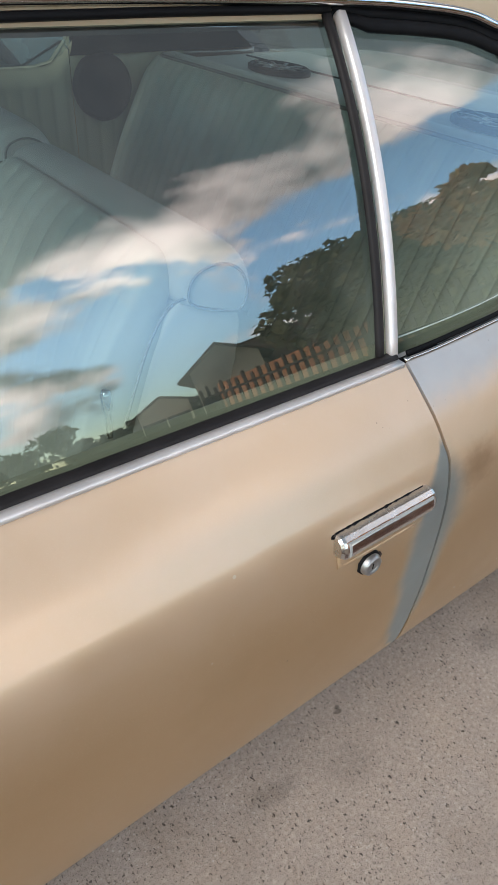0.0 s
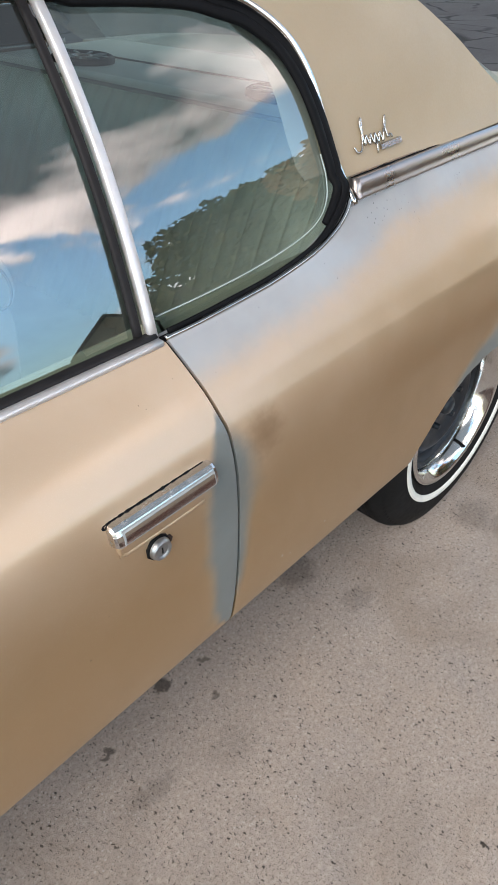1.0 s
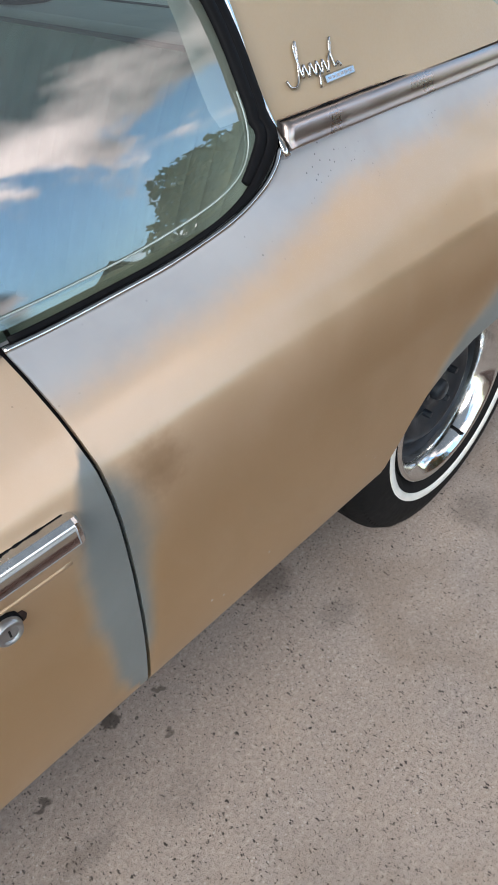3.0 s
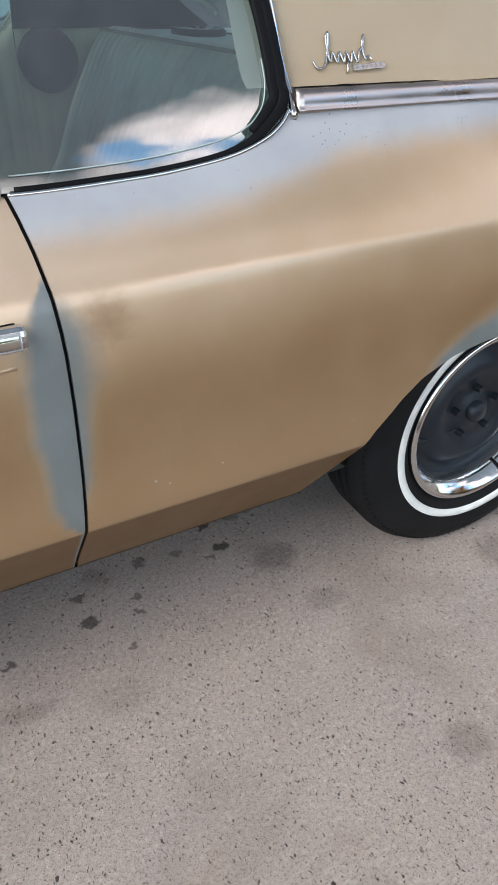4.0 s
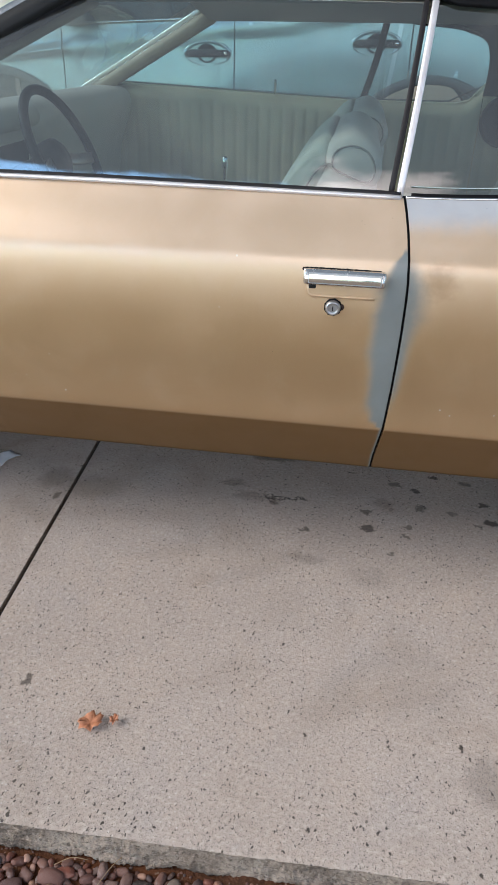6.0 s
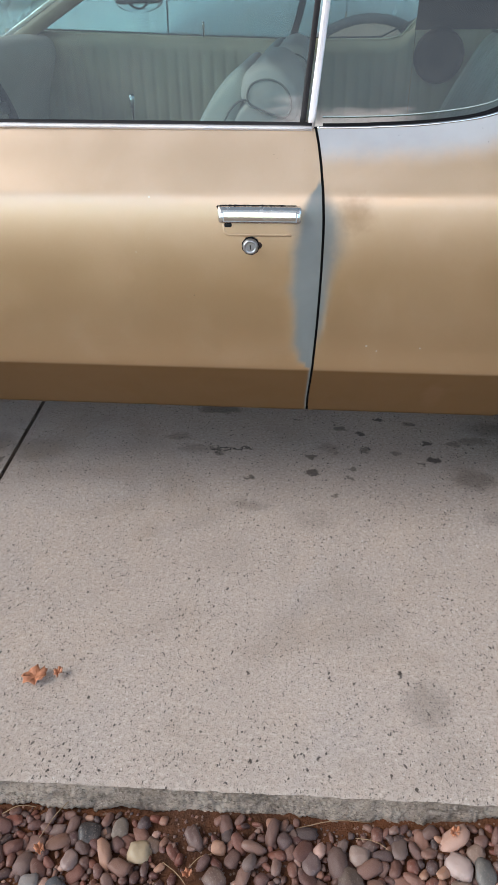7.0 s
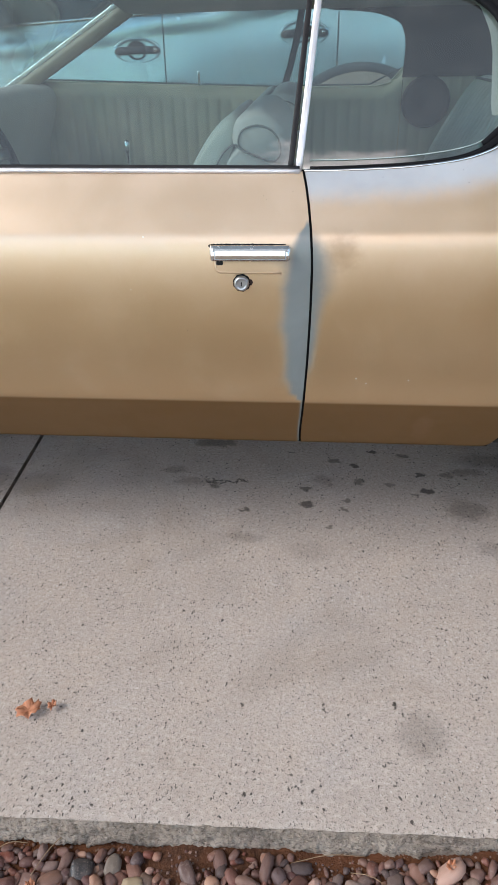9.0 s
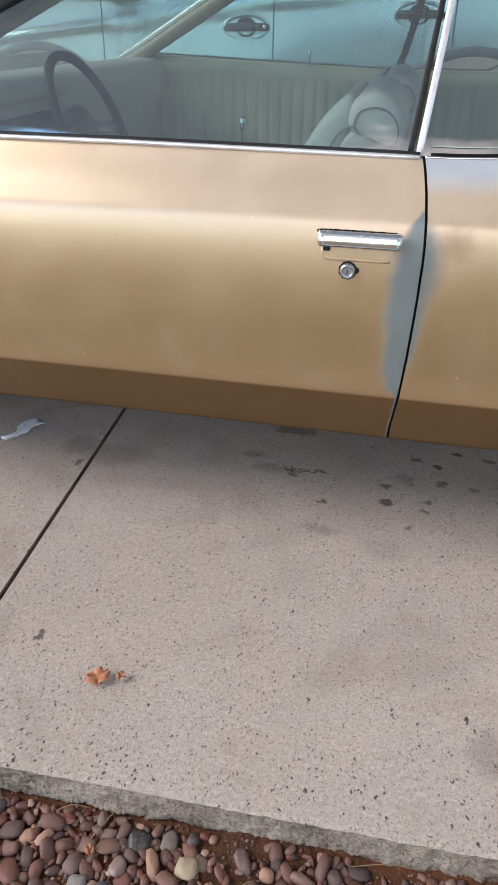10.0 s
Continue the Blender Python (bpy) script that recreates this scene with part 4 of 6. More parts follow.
# chrome door handle, lock
def build_handle(parent, mirror):
    put = mirrored if mirror else (lambda g: g)
    z0, z1, x0, x1 = 0.776, 0.806, -0.174, -0.014
    zc = 0.5 * (z0 + z1)
    body = []
    prof = [(0.004, z0 - 0.001), (-0.017, z0), (-0.0225, z0 + 0.003), (-0.0232, z0 + 0.006), (-0.0230, z0 + 0.013), (-0.0212, z1 - 0.010), (-0.0178, z1 - 0.004), (-0.0125, z1), (0.006, z1)]
    ends = [(x0, 0.80), (x0 + 0.003, 0.95), (x0 + 0.007, 1.0), (x1 - 0.007, 1.0), (x1 - 0.003, 0.95), (x1, 0.80)]
    V, F, m = [], [], len(prof)
    for x, k in ends:
        V += [Vector((x, y * k, zc + (z - zc) * k)) for y, z in prof]
    for i in range(len(ends) - 1):
        for j in range(m):
            F.append((i * m + j, (i + 1) * m + j, (i + 1) * m + (j + 1) % m, i * m + (j + 1) % m))
    F += [tuple(range(m)), tuple(reversed(range((len(ends) - 1) * m, len(ends) * m)))]
    part("door_handle", put((V, F)), M_HANDLE, parent, "bright chrome pull handle", smooth=False)
    def face(a, b, lift):
        """A plate on the leaning front face of the handle."""
        rows3 = [a + (1 - 2 * a) * k / 6 for k in range(7)]
        return sheet([x0 + 0.010 + b, x1 - 0.008 - b], rows3, lambda x, u: (x, -0.0232 + 0.0050 * max(0.0, u - 0.30) ** 1.6 - lift, z0 + 0.0050 + (z1 - z0 - 0.0105) * u), lip=(0, 0.003, 0))

    part("handle_groove", put(face(0.0, 0.0, 0.0006)), M_SPOKE, parent, "dark groove round the handle's centre", smooth=False)
    part("handle_inset", put(face(0.11, 0.0020, 0.0016)), M_CHROME, parent)
    gas = sweep(smooth_path([(x0 - 0.0015, -0.003, z1 - 0.006), (x0 + 0.004, -0.002, z1 - 0.0002), (-0.10, -0.002, z1 + 0.0004), (x1 - 0.004, -0.001, z1)], 60), strip(0.0030, 0.0022), scale=[1 + 1.2 * noise.noise((k * 0.7, 3, 1)) for k in range(60)])
    part("handle_gasket", put(gas), M_RUBBER, parent, "perished black gasket")
    part("finger_catch", put(moved((lambda b: ([v.co.copy() for v in b.verts], [tuple(w.index for w in f.verts) for f in b.faces]))(block((0.015, 0.010, 0.009), 0.003)), Matrix.Translation((x0 + 0.018, -0.008, z0 - 0.005)))), M_BLACK, parent)
    plate = sheet(np.linspace(x0 + 0.008, x1 - 0.006, 6), np.linspace(z0 - 0.024, z0 - 0.001, 4), lambda x, z: side(x, z) + Vector((0, -0.0025, 0)), lip=(0, 0.004, 0))
    add_patches(part("handle_recess", put(plate), M_GOLD, parent))
    rim = [(x0 + 0.010, z0 + 0.002), (x0 + 0.010, z0 - 0.012), (x0 + 0.0115, z0 - 0.020), (x0 + 0.018, z0 - 0.0232), (x0 + 0.08, z0 - 0.0236), (x1 - 0.030, z0 - 0.0234), (x1 - 0.018, z0 - 0.0230)]
    bead = sweep([side(x, z) + Vector((0, -0.0002, 0)) for x, z in rim], disc(0.0036, 10), up=(0, -1, 0))
    add_patches(part("recess_edge", put(bead), M_GOLD, parent))
    lx, lz = -0.112, 0.731
    pos = Matrix.Translation((lx, side(lx, lz).y, lz))
    part("door_lock", put(moved(lathe([(0.0155, 0.004), (0.0155, -0.005), (0.0135, -0.010), (0.0105, -0.0115), (0.0095, -0.0085), (0.0080, -0.0085), (0.0004, -0.009)], 32), pos)), M_DULL, parent, "round dull chrome key lock")
    part("lock_gasket", put(moved(lathe([(0.0185, 0.004), (0.0185, -0.001), (0.0172, -0.003), (0.015, -0.003)], 9), pos)), M_RUBBER, parent)
    part("lock_tab", put(moved(lathe([(0.007, 0.004), (0.007, -0.0015), (0.0004, -0.002)], 7), Matrix.Translation((lx + 0.016, side(lx, lz).y, lz + 0.001)))), M_RUST, parent)
    slot = sheet([-0.0010, 0.0010], [-0.0045, 0.0045], lambda a, b: (lx + a, side(lx, lz).y - 0.0094, lz + b), lip=(0, 0.001, 0))
    part("key_slot", put(slot), M_BLACK, parent, smooth=False)


build_handle(door, False)
build_handle(door_far, True)

# ---- glasshouse ----
GLASS_LOW, GLASS_TOP = 0.915, 1.275


def glass_y(z):
    """The side glass leans in more the higher it goes."""
    d = z - 0.94
    return 0.114 + 0.364 * d + 0.35 * d * d + 0.95 * d ** 3


def pillar_x(z):
    return -0.004 + 0.036 * (z - 0.93) / 0.34


A_LOW, A_TOP = Vector((-1.40, 0.115, 0.93)), Vector((-0.70, 0.305, 1.283))


def a_x(z):
    return A_LOW.x + (A_TOP.x - A_LOW.x) * (z - A_LOW.z) / (A_TOP.z - A_LOW.z)


trim_x = lerp_table([(0.98, 0.425), (1.0, 0.431), (1.12, 0.428), (1.16, 0.421), (1.20, 0.402), (1.225, 0.377), (1.245, 0.342), (1.262, 0.285), (1.274, 0.20), (1.280, 0.10)])
back_x = lerp_table([(1.0, 1.112), (1.016, 1.085), (1.06, 1.008), (1.103, 0.942), (1.158, 0.868), (1.213, 0.785), (1.30, 0.64)])


def sail_y(z):
    d = z - 0.994
    return 0.122 + 0.50 * d + 0.42 * d * d + 0.020 * smoothstep(1.0, 1.03, z) * (1 - smoothstep(1.04, 1.2, z))


zs = np.linspace(GLASS_LOW, GLASS_TOP, 20)
ts = np.linspace(0, 1, 16)
glass_geo = sheet(ts, zs, lambda t, z: ((a_x(z) + 0.015) + (pillar_x(z) - 0.012 - a_x(z) - 0.015) * t, glass_y(z), z))
g1, g2 = part("window_glass", glass_geo, M_GLASS, door, "tinted door window"), part("window_glass", mirrored(glass_geo), M_GLASS_FAR, door_far)
qg = sheet(ts, zs, lambda t, z: (pillar_x(z) + 0.004 + (max(min(trim_x(max(z, 0.98)), 0.425), 0.06) - 0.012 - pillar_x(z) - 0.004) * t, glass_y(z) + 0.004, z))
q1, q2 = part("quarter_glass", qg, M_GLASS, quarter, "tinted rear side window"), part("quarter_glass", mirrored(qg), M_GLASS_FAR, quarter_far)
for g in (g1, g2, q1, q2):
    g.visible_shadow = False


def trim(name, path, section, mat, parent_near, parent_far, label="", up=(0, 0, 1), smooth=True, scale=None):
    geo = sweep(path, section, up=up, scale=scale)
    part(name, geo, mat, parent_near, label, smooth)
    if parent_far:
        part(name, mirrored(geo), mat, parent_far, "", smooth)


pz = np.linspace(0.925, 1.272, 14)
trim("window_post", [(pillar_x(z) + 0.002, glass_y(z) - 0.010, z) for z in pz], strip(0.0135, 0.012, 0.35), M_BELT, door, None, "bright chrome strip on the rear edge of the window", up=(0, -1, 0.4))
trim("post_seal", [(pillar_x(z) - 0.0150, glass_y(z) - 0.006, z) for z in pz], strip(0.0110, 0.008, 0.4), M_SEAL, door, None, up=(0, -1, 0.4))
bx = np.linspace(DOOR_FRONT + 0.02, 0.0, 60)
trim("belt_moulding", [(x, belt_y(x) - 0.001, belt_z(x) + 0.001) for x in bx], strip(0.013, 0.008, 0.5), M_BELT, door, door_far, "thin worn chrome belt strip")
trim("belt_seal", [(x, belt_y(x) + 0.0115, belt_z(x) + 0.004 + 0.0006 * noise.noise((x * 30, 0, 0))) for x in bx], strip(0.016, 0.011, 0.5), M_SEAL, door, door_far, "black rubber window wiper seal")
qpath = smooth_path([(0.010, 0.090, 0.9285), (0.06, 0.0895, 0.9285), (0.127, 0.091, 0.930), (0.218, 0.093, 0.934), (0.312, 0.100, 0.944), (0.37, 0.107, 0.960), (0.401, 0.112, 0.978), (0.416, 0.117, 0.995)], 60)
trim("belt_moulding", qpath, strip(0.007, 0.006, 0.5), M_CHROME, quarter, quarter_far, "thin chrome edge under the rear side window")
rim_z = [0.984, 1.02, 1.06, 1.10, 1.14, 1.17, 1.195, 1.215, 1.232, 1.246, 1.258]
rim_up = [(trim_x(z) - 0.004, sail_y(z) - 0.005, z) for z in rim_z]
rail = [(0.25, sail_y(1.268) - 0.004, 1.2695), (0.17, sail_y(1.277) - 0.004, 1.2775), (0.05, sail_y(1.283) - 0.004, 1.2835), (-0.2, sail_y(1.287) - 0.004, 1.2875), (-0.5, sail_y(1.287) - 0.004, 1.286), (-0.70, 0.304, 1.2835)]
edge_path = smooth_path(rim_up + rail, 90)
trim("window_trim", edge_path, strip(0.010, 0.013, 0.5), M_CHROME, quarter, quarter_far, "chrome trim round the side window opening", up=(0, -1, 0.5))


def inset(path, a, b, grow):
    """The window outline drawn in towards the glass and sunk by b; it runs along the bottom, up the rear and forward over the top."""
    out = []
    for i, p in enumerate(path):
        t = path[min(i + 1, len(path) - 1)] - path[max(i - 1, 0)]
        d = Vector((-t.z, 0, t.x)).normalized()
        q = p + d * a * grow[i]
        out.append(Vector((q.x, min(p.y + b, glass_y(q.z) - 0.004), q.z)))
    return out


low = [Vector(p) for p in qpath]
outline = smooth_path([p for p in low if p.x < 0.385][::6] + [Vector((0.410, 0.1155, 0.988)), Vector((0.4225, 0.122, 1.012))] + [Vector(p) for p in edge_path if p.z > 1.035][::3], 120)
grow = [(0.35 + 0.65 * smoothstep(0.0, 0.09, p.x)) if p.z > 1.15 else 0.40 + 0.60 * smoothstep(0.30, 0.43, p.x) for p in outline]
def run_of(a, b, keep):
    ins = inset(outline, a, b, grow)
    ids = [q for q, p in enumerate(outline) if keep(p)]
    return [ins[q] for q in ids], [grow[q] for q in ids]


p1, k1 = run_of(0.010, 0.007, lambda p: p.x > 0.015)
trim("window_seal", p1, strip(0.017, 0.010, 0.5), M_RUBBER, quarter, quarter_far, "black rubber seal of the rear side window", up=(0, -1, 0.5), scale=k1)
p2, k2 = run_of(0.023, 0.012, lambda p: p.x > 0.36 or (p.z > 1.15 and p.x > 0.015))
trim("window_seal", p2, strip(0.015, 0.010, 0.5), M_RUBBER, quarter, quarter_far, up=(0, -1, 0.5), scale=k2)
trim("window_seal", [(x, sail_y(1.277) + 0.004, 1.276 - 0.0055 * max(0.0, (-0.2 - x) / 0.5)) for x in np.linspace(-0.70, 0.02, 20)], strip(0.008, 0.008, 0.5), M_RUBBER, door, door_far, up=(0, -1, 0.5))
gl = smooth_path([Vector((x, glass_y(z) + 0.001, z)) for x, z in ((0.02, 0.9445), (0.10, 0.945), (0.20, 0.949), (0.30, 0.960), (0.355, 0.975), (0.383, 0.997), (0.394, 1.025), (0.395, 1.055))], 60)
trim("glass_edge", gl, disc(0.0011, 6), M_GLASSEDGE, quarter, quarter_far, "pale polished edge of the window glass")
# roof pillar and roof
zz = dense((1.016, 1.20, 12), (1.20, 1.285, 12))
sail = sheet(ts, zz, lambda t, z: (trim_x(z) + (back_x(z) - trim_x(z)) * t, sail_y(z) - 0.010 * math.sin(math.pi * t), z), lip=(0, 0.02, -0.004))
s1, s2 = both("roof_pillar", sail, M_ROOF, car, "tan rear roof pillar")
ye = sail_y(1.285)


def roof_f(x, y):
    t = abs(y - CAR_MID) / (CAR_MID - ye)
    crown = 0.088 * (1 - t ** 2.3)
    nose = -0.030 * max(0.0, (-0.35 - x) / 0.37) ** 2 - 0.025 * max(0.0, (x - 0.3) / 0.36) ** 2
    return (x, y, 1.285 + crown + nose * (1 - t ** 4))


part("roof", sheet(np.linspace(-0.72, 0.67, 30), np.linspace(ye, 2 * CAR_MID - ye, 40), roof_f, lip=(0, 0, -0.02)), M_ROOF, car, "tan roof")
part("headliner", sheet(np.linspace(-0.70, 0.66, 20), np.linspace(ye + 0.02, 2 * CAR_MID - ye - 0.02, 24), lambda x, y: (x, y, roof_f(x, y)[2] - 0.035)), M_HEAD, car, "grey-beige headliner")
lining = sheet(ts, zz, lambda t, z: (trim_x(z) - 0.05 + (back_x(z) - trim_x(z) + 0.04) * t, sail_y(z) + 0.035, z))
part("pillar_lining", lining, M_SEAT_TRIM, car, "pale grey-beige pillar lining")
# far copy of the pale lining, its shade put into a near-black colour
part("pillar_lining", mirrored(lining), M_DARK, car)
# rear window
rw = sheet(np.linspace(0, 1, 14), np.linspace(0, 1, 30), lambda t, s: Vector((0.665 + 0.50 * t + 0.12 * math.sin(math.pi * s) * t, 0, 0)) + Vector((0, (ye + 0.01) + (2 * CAR_MID - 2 * ye - 0.02) * s + (0.30 * s - 0.15) * t, 0)) + Vector((0, 0, (roof_f(0.66, ye + (2 * CAR_MID - 2 * ye) * s)[2] - 0.01) * (1 - t) + 1.005 * t)))
rwo = part("rear_window", rw, M_GLASS_REAR, car, "sloping tinted rear window")
ws = sheet(np.linspace(0, 1, 14), np.linspace(0, 1, 30), lambda t, s: (-0.715 - 0.66 * t - 0.16 * math.sin(math.pi * s) * t, (0.30 - 0.19 * t) + (1.40 + 0.38 * t) * s, (roof_f(-0.715, 0.30 + 1.4 * s)[2] - 0.006) * (1 - t) + 0.945 * t))
wso = part("windshield", ws, M_GLASS_REAR, car, "raked windshield")
rwo.visible_shadow = wso.visible_shadow = False
a_path = [A_LOW.lerp(A_TOP, k / 12) + Vector((0, -0.012 * math.sin(math.pi * k / 12), 0)) for k in range(13)]
both("windshield_pillar", sweep(a_path, strip(0.042, 0.030, 0.5), up=(0, -1, 0.5)), M_BLACK, car)
both("windshield_trim", sweep([p + Vector((-0.022, 0.010, 0.012)) for p in a_path], strip(0.030, 0.014, 0.5), up=(0, -1, 0.5)), M_CHROME, car, "chrome windshield trim")
both("pillar_seal", sweep([p + Vector((0.026, 0.004, -0.010)) for p in a_path], strip(0.018, 0.022, 0.5), up=(0, -1, 0.5)), M_RUBBER, car)
both("inner_pillar", sweep([p + Vector((0.012, 0.05, -0.012)) for p in a_path], strip(0.05, 0.035, 0.6), up=(0, -1, 0.5)), M_PILLAR, car, "tan inner pillar cover")

# moulding under the roof pillar
mx = np.linspace(0.4285, 1.106, 60)
msec = [(-0.004, -0.015), (-0.009, -0.0135), (-0.0095, -0.0105), (-0.0065, -0.0085), (-0.0062, -0.002), (-0.0040, 0.008), (0.002, 0.0145), (0.014, 0.0165), (0.012, -0.010)]
mgeo = sweep([(x, belt_y(x) + 0.003, 1.0045 - 0.0125 * (x - 0.44)) for x in mx], [(-a, b) for a, b in msec])
part("side_moulding", mgeo, M_WORN, quarter, "worn chrome moulding below the roof pillar")
part("side_moulding", mirrored(mgeo), M_WORN, quarter_far)
gapg = sweep([(x, belt_y(x) + 0.012 + 0.001 * noise.noise((x * 40, 1, 1)), 1.0205 - 0.0125 * (x - 0.44) + 0.001 * noise.noise((x * 30, 5, 1))) for x in mx], disc(0.0013, 6), scale=[max(0.1, 0.8 + 1.6 * noise.noise((x * 16, 2, 8))) for x in mx])
part("moulding_sealer", gapg, M_RUBBER, quarter)
part("moulding_cap", block((0.014, 0.012, 0.022), 0.004, 2, (1.108, belt_y(1.11) - 0.002, 0.997)), M_WORN, quarter, "bright end cap")

# rear deck and lid
def deck(x, y):
    return (x, y, belt_z(x) + 0.004 + 0.012 * smoothstep(0.9, 1.7, y))


M_PALE = plain("pale_cream", (0.42, 0.385, 0.335), 0.42, 0.1, 0.07, 12.0, 0.05, 0.1)
part("trunk_lid", sheet(np.linspace(1.205, 2.40, 30), np.linspace(0.155, 1.885, 30), lambda x, y: Vector(deck(x, y)) + Vector((0, (CAR_MID - y) * taper(x), 0)), lip=(0, 0, -0.02)), M_PALE, car, "pale cream trunk lid")
part("rear_deck", sheet(np.linspace(1.00, 1.20, 6), np.linspace(0.140, 1.86, 30), lambda x, y: (x, y, 0.992)), M_PALE, car)
part("deck_gap", sheet([1.19, 2.40], [0.12, 1.0, 1.88], lambda x, y: (x, y, belt_z(x) - 0.03)), M_DARK, car)
part("tail_panel", sheet(np.linspace(0.40, 0.825, 8), np.linspace(0.26, 1.74, 12), lambda z, y: (2.40 + 0.02 * math.sin(z * 6), y, z)), M_GOLD, car)
part("rear_bumper", sweep(smooth_path([(2.15, 0.10, 0.50), (2.42, 0.20, 0.50), (2.50, 0.5, 0.50), (2.52, 1.0, 0.50), (2.50, 1.5, 0.50), (2.42, 1.80, 0.50), (2.15, 1.90, 0.50)], 40), strip(0.07, 0.16, 0.5)), M_CHROME, car, "chrome rear bumper")
part("front_bumper", sweep(smooth_path([(-2.85, 0.12, 0.48), (-3.14, 0.24, 0.48), (-3.22, 0.6, 0.48), (-3.24, 1.0, 0.48), (-3.22, 1.4, 0.48), (-3.14, 1.76, 0.48), (-2.85, 1.88, 0.48)], 40), strip(0.07, 0.17, 0.5)), M_CHROME, car, "chrome front bumper")
part("grille", block((0.05, 1.2, 0.22), 0.02, 2, (-3.10, CAR_MID, 0.68)), M_BLACK, car)
for y in (0.36, 0.52, 1.48, 1.64):
    part("headlight", moved(lathe([(0.078, 0.04), (0.078, -0.01), (0.06, -0.022), (0.0004, -0.03)], 24), Matrix.Translation((-3.12, y, 0.70)) @ Matrix.Rotation(radians(-90), 4, "Z")), M_CHROME, car)


def hood_f(x, y):
    d = abs(y - CAR_MID) / 0.86
    return (x, y, belt_z(x) + 0.03 * (1 - d ** 2) - 0.12 * max(0, (-2.9 - x) / 0.22) ** 2)


part("hood", sheet(np.linspace(-3.12, -1.52, 30), np.linspace(0.14, 1.86, 30), hood_f, lip=(0, 0, -0.02)), M_GOLD, car, "long gold hood")
part("cowl", sheet([-1.53, -1.45, -1.33], np.linspace(0.12, 1.88, 16), lambda x, y: (x, y, 0.928 + 0.01 * (x > -1.4))), M_BLACK, car)
part("nose_panel", sheet(np.linspace(0.40, 0.86, 6), np.linspace(0.26, 1.74, 12), lambda z, y: (-3.09, y, z)), M_GOLD, car)


# chrome emblem: a plain flourish and a bar, no letters
def badge_point(u, w, lift=0.0):
    """u along the panel, w up it."""
    z = 1.043 + w * 0.80
    x = 0.482 + u * 0.86
    t = (x - trim_x(z)) / (back_x(z) - trim_x(z))
    return Vector((x, sail_y(z) - 0.010 * math.sin(math.pi * t) - 0.0035 - lift, z))


flour = [(0.0, 0.006), (0.006, -0.004), (0.020, -0.001), (0.031, 0.024), (0.036, 0.050), (0.030, 0.040), (0.033, 0.004)]
flour += [(0.040 + 0.0068 * k, 0.003 + (0.017 if k % 2 == 0 else 0.0)) for k in range(9)] + [(0.103, 0.030), (0.107, 0.046), (0.101, 0.030), (0.104, 0.008), (0.112, 0.012), (0.118, 0.006)]
part("emblem", sweep(smooth_path([badge_point(u, w) for u, w in flour], 110), strip(0.0028, 0.0034, 0.6), up=(0, -1, 0.4)), M_EMBLEM, s1, "chrome flourish emblem with a bar")
part("emblem_stem", sweep([badge_point(0.063 + 0.002 * k, -0.014 + 0.007 * k) for k in range(4)], strip(0.0027, 0.0034, 0.6), up=(0, -1, 0.4)), M_EMBLEM, s1)
bar = sheet([0, 1], [0, 1], lambda a, b: badge_point(0.076 + 0.066 * a, -0.010 + 0.009 * b + 0.003 * a, 0.0015), lip=(0, 0.006, 0))
part("emblem_bar", bar, M_EMBLEM, s1, "chrome bar", smooth=False)
for k in range(6):
    part("bar_mark", sheet([0, 1], [0, 1], lambda a, b: badge_point(0.082 + 0.0095 * k + 0.006 * a, -0.0065 + 0.003 * b + 0.0005 * k, 0.0019), lip=(0, 0.0008, 0)), M_WORN, s1, smooth=False)

# ---- interior of the coupe ----


def pleat(y, pitch, depth):
    return depth * (1 - abs(math.cos(math.pi * y / pitch))) ** 2


def padded(profile, y0, y1, n, front, pitch, depth, round_end=0.05, pinch=0.14):
    """A cushion: a closed side profile (x, z) carried along y, with rounded ends and stitched channels on its front points."""
    cx = sum(p[0] for p in profile) / len(profile)
    cz = sum(p[1] for p in profile) / len(profile)
    V, F, m = [], [], len(profile)
    for i in range(n):
        y = y0 + (y1 - y0) * i / (n - 1)
        e = min(y - y0, y1 - y) / round_end
        k = 1.0 if e >= 1 else 1 - pinch + pinch * math.sqrt(max(0.0, 1 - (1 - e) ** 2))
        for j, (x, z) in enumerate(profile):
            dent = pleat(y - y0, pitch, depth) if j in front and e > 0.6 else 0.0
            V.append(Vector((cx + (x - cx) * k + dent, y, cz + (z - cz) * k - dent * 0.2)))
    for i in range(n - 1):
        for j in range(m):
            F.append((i * m + j, i * m + (j + 1) % m, (i + 1) * m + (j + 1) % m, (i + 1) * m + j))
    F += [tuple(reversed(range(m))), tuple((n - 1) * m + j for j in range(m))]
    return V, F


def loop2(points, n):
    """A closed smooth loop of n points through 2D points."""
    P = [Vector((a, b)) for a, b in points]
    k, out = len(P), []
    for q in range(n):
        s = q / n * k
        i, t = int(s), s - int(s)
        a, b, c, d = (P[(i + o - 1) % k] for o in range(4))
        v = 0.5 * (2 * b + (c - a) * t + (2 * a - 5 * b + 4 * c - d) * t * t + (3 * b - a - 3 * c + d) * t ** 3)
        out.append((v.x, v.y))
    return out


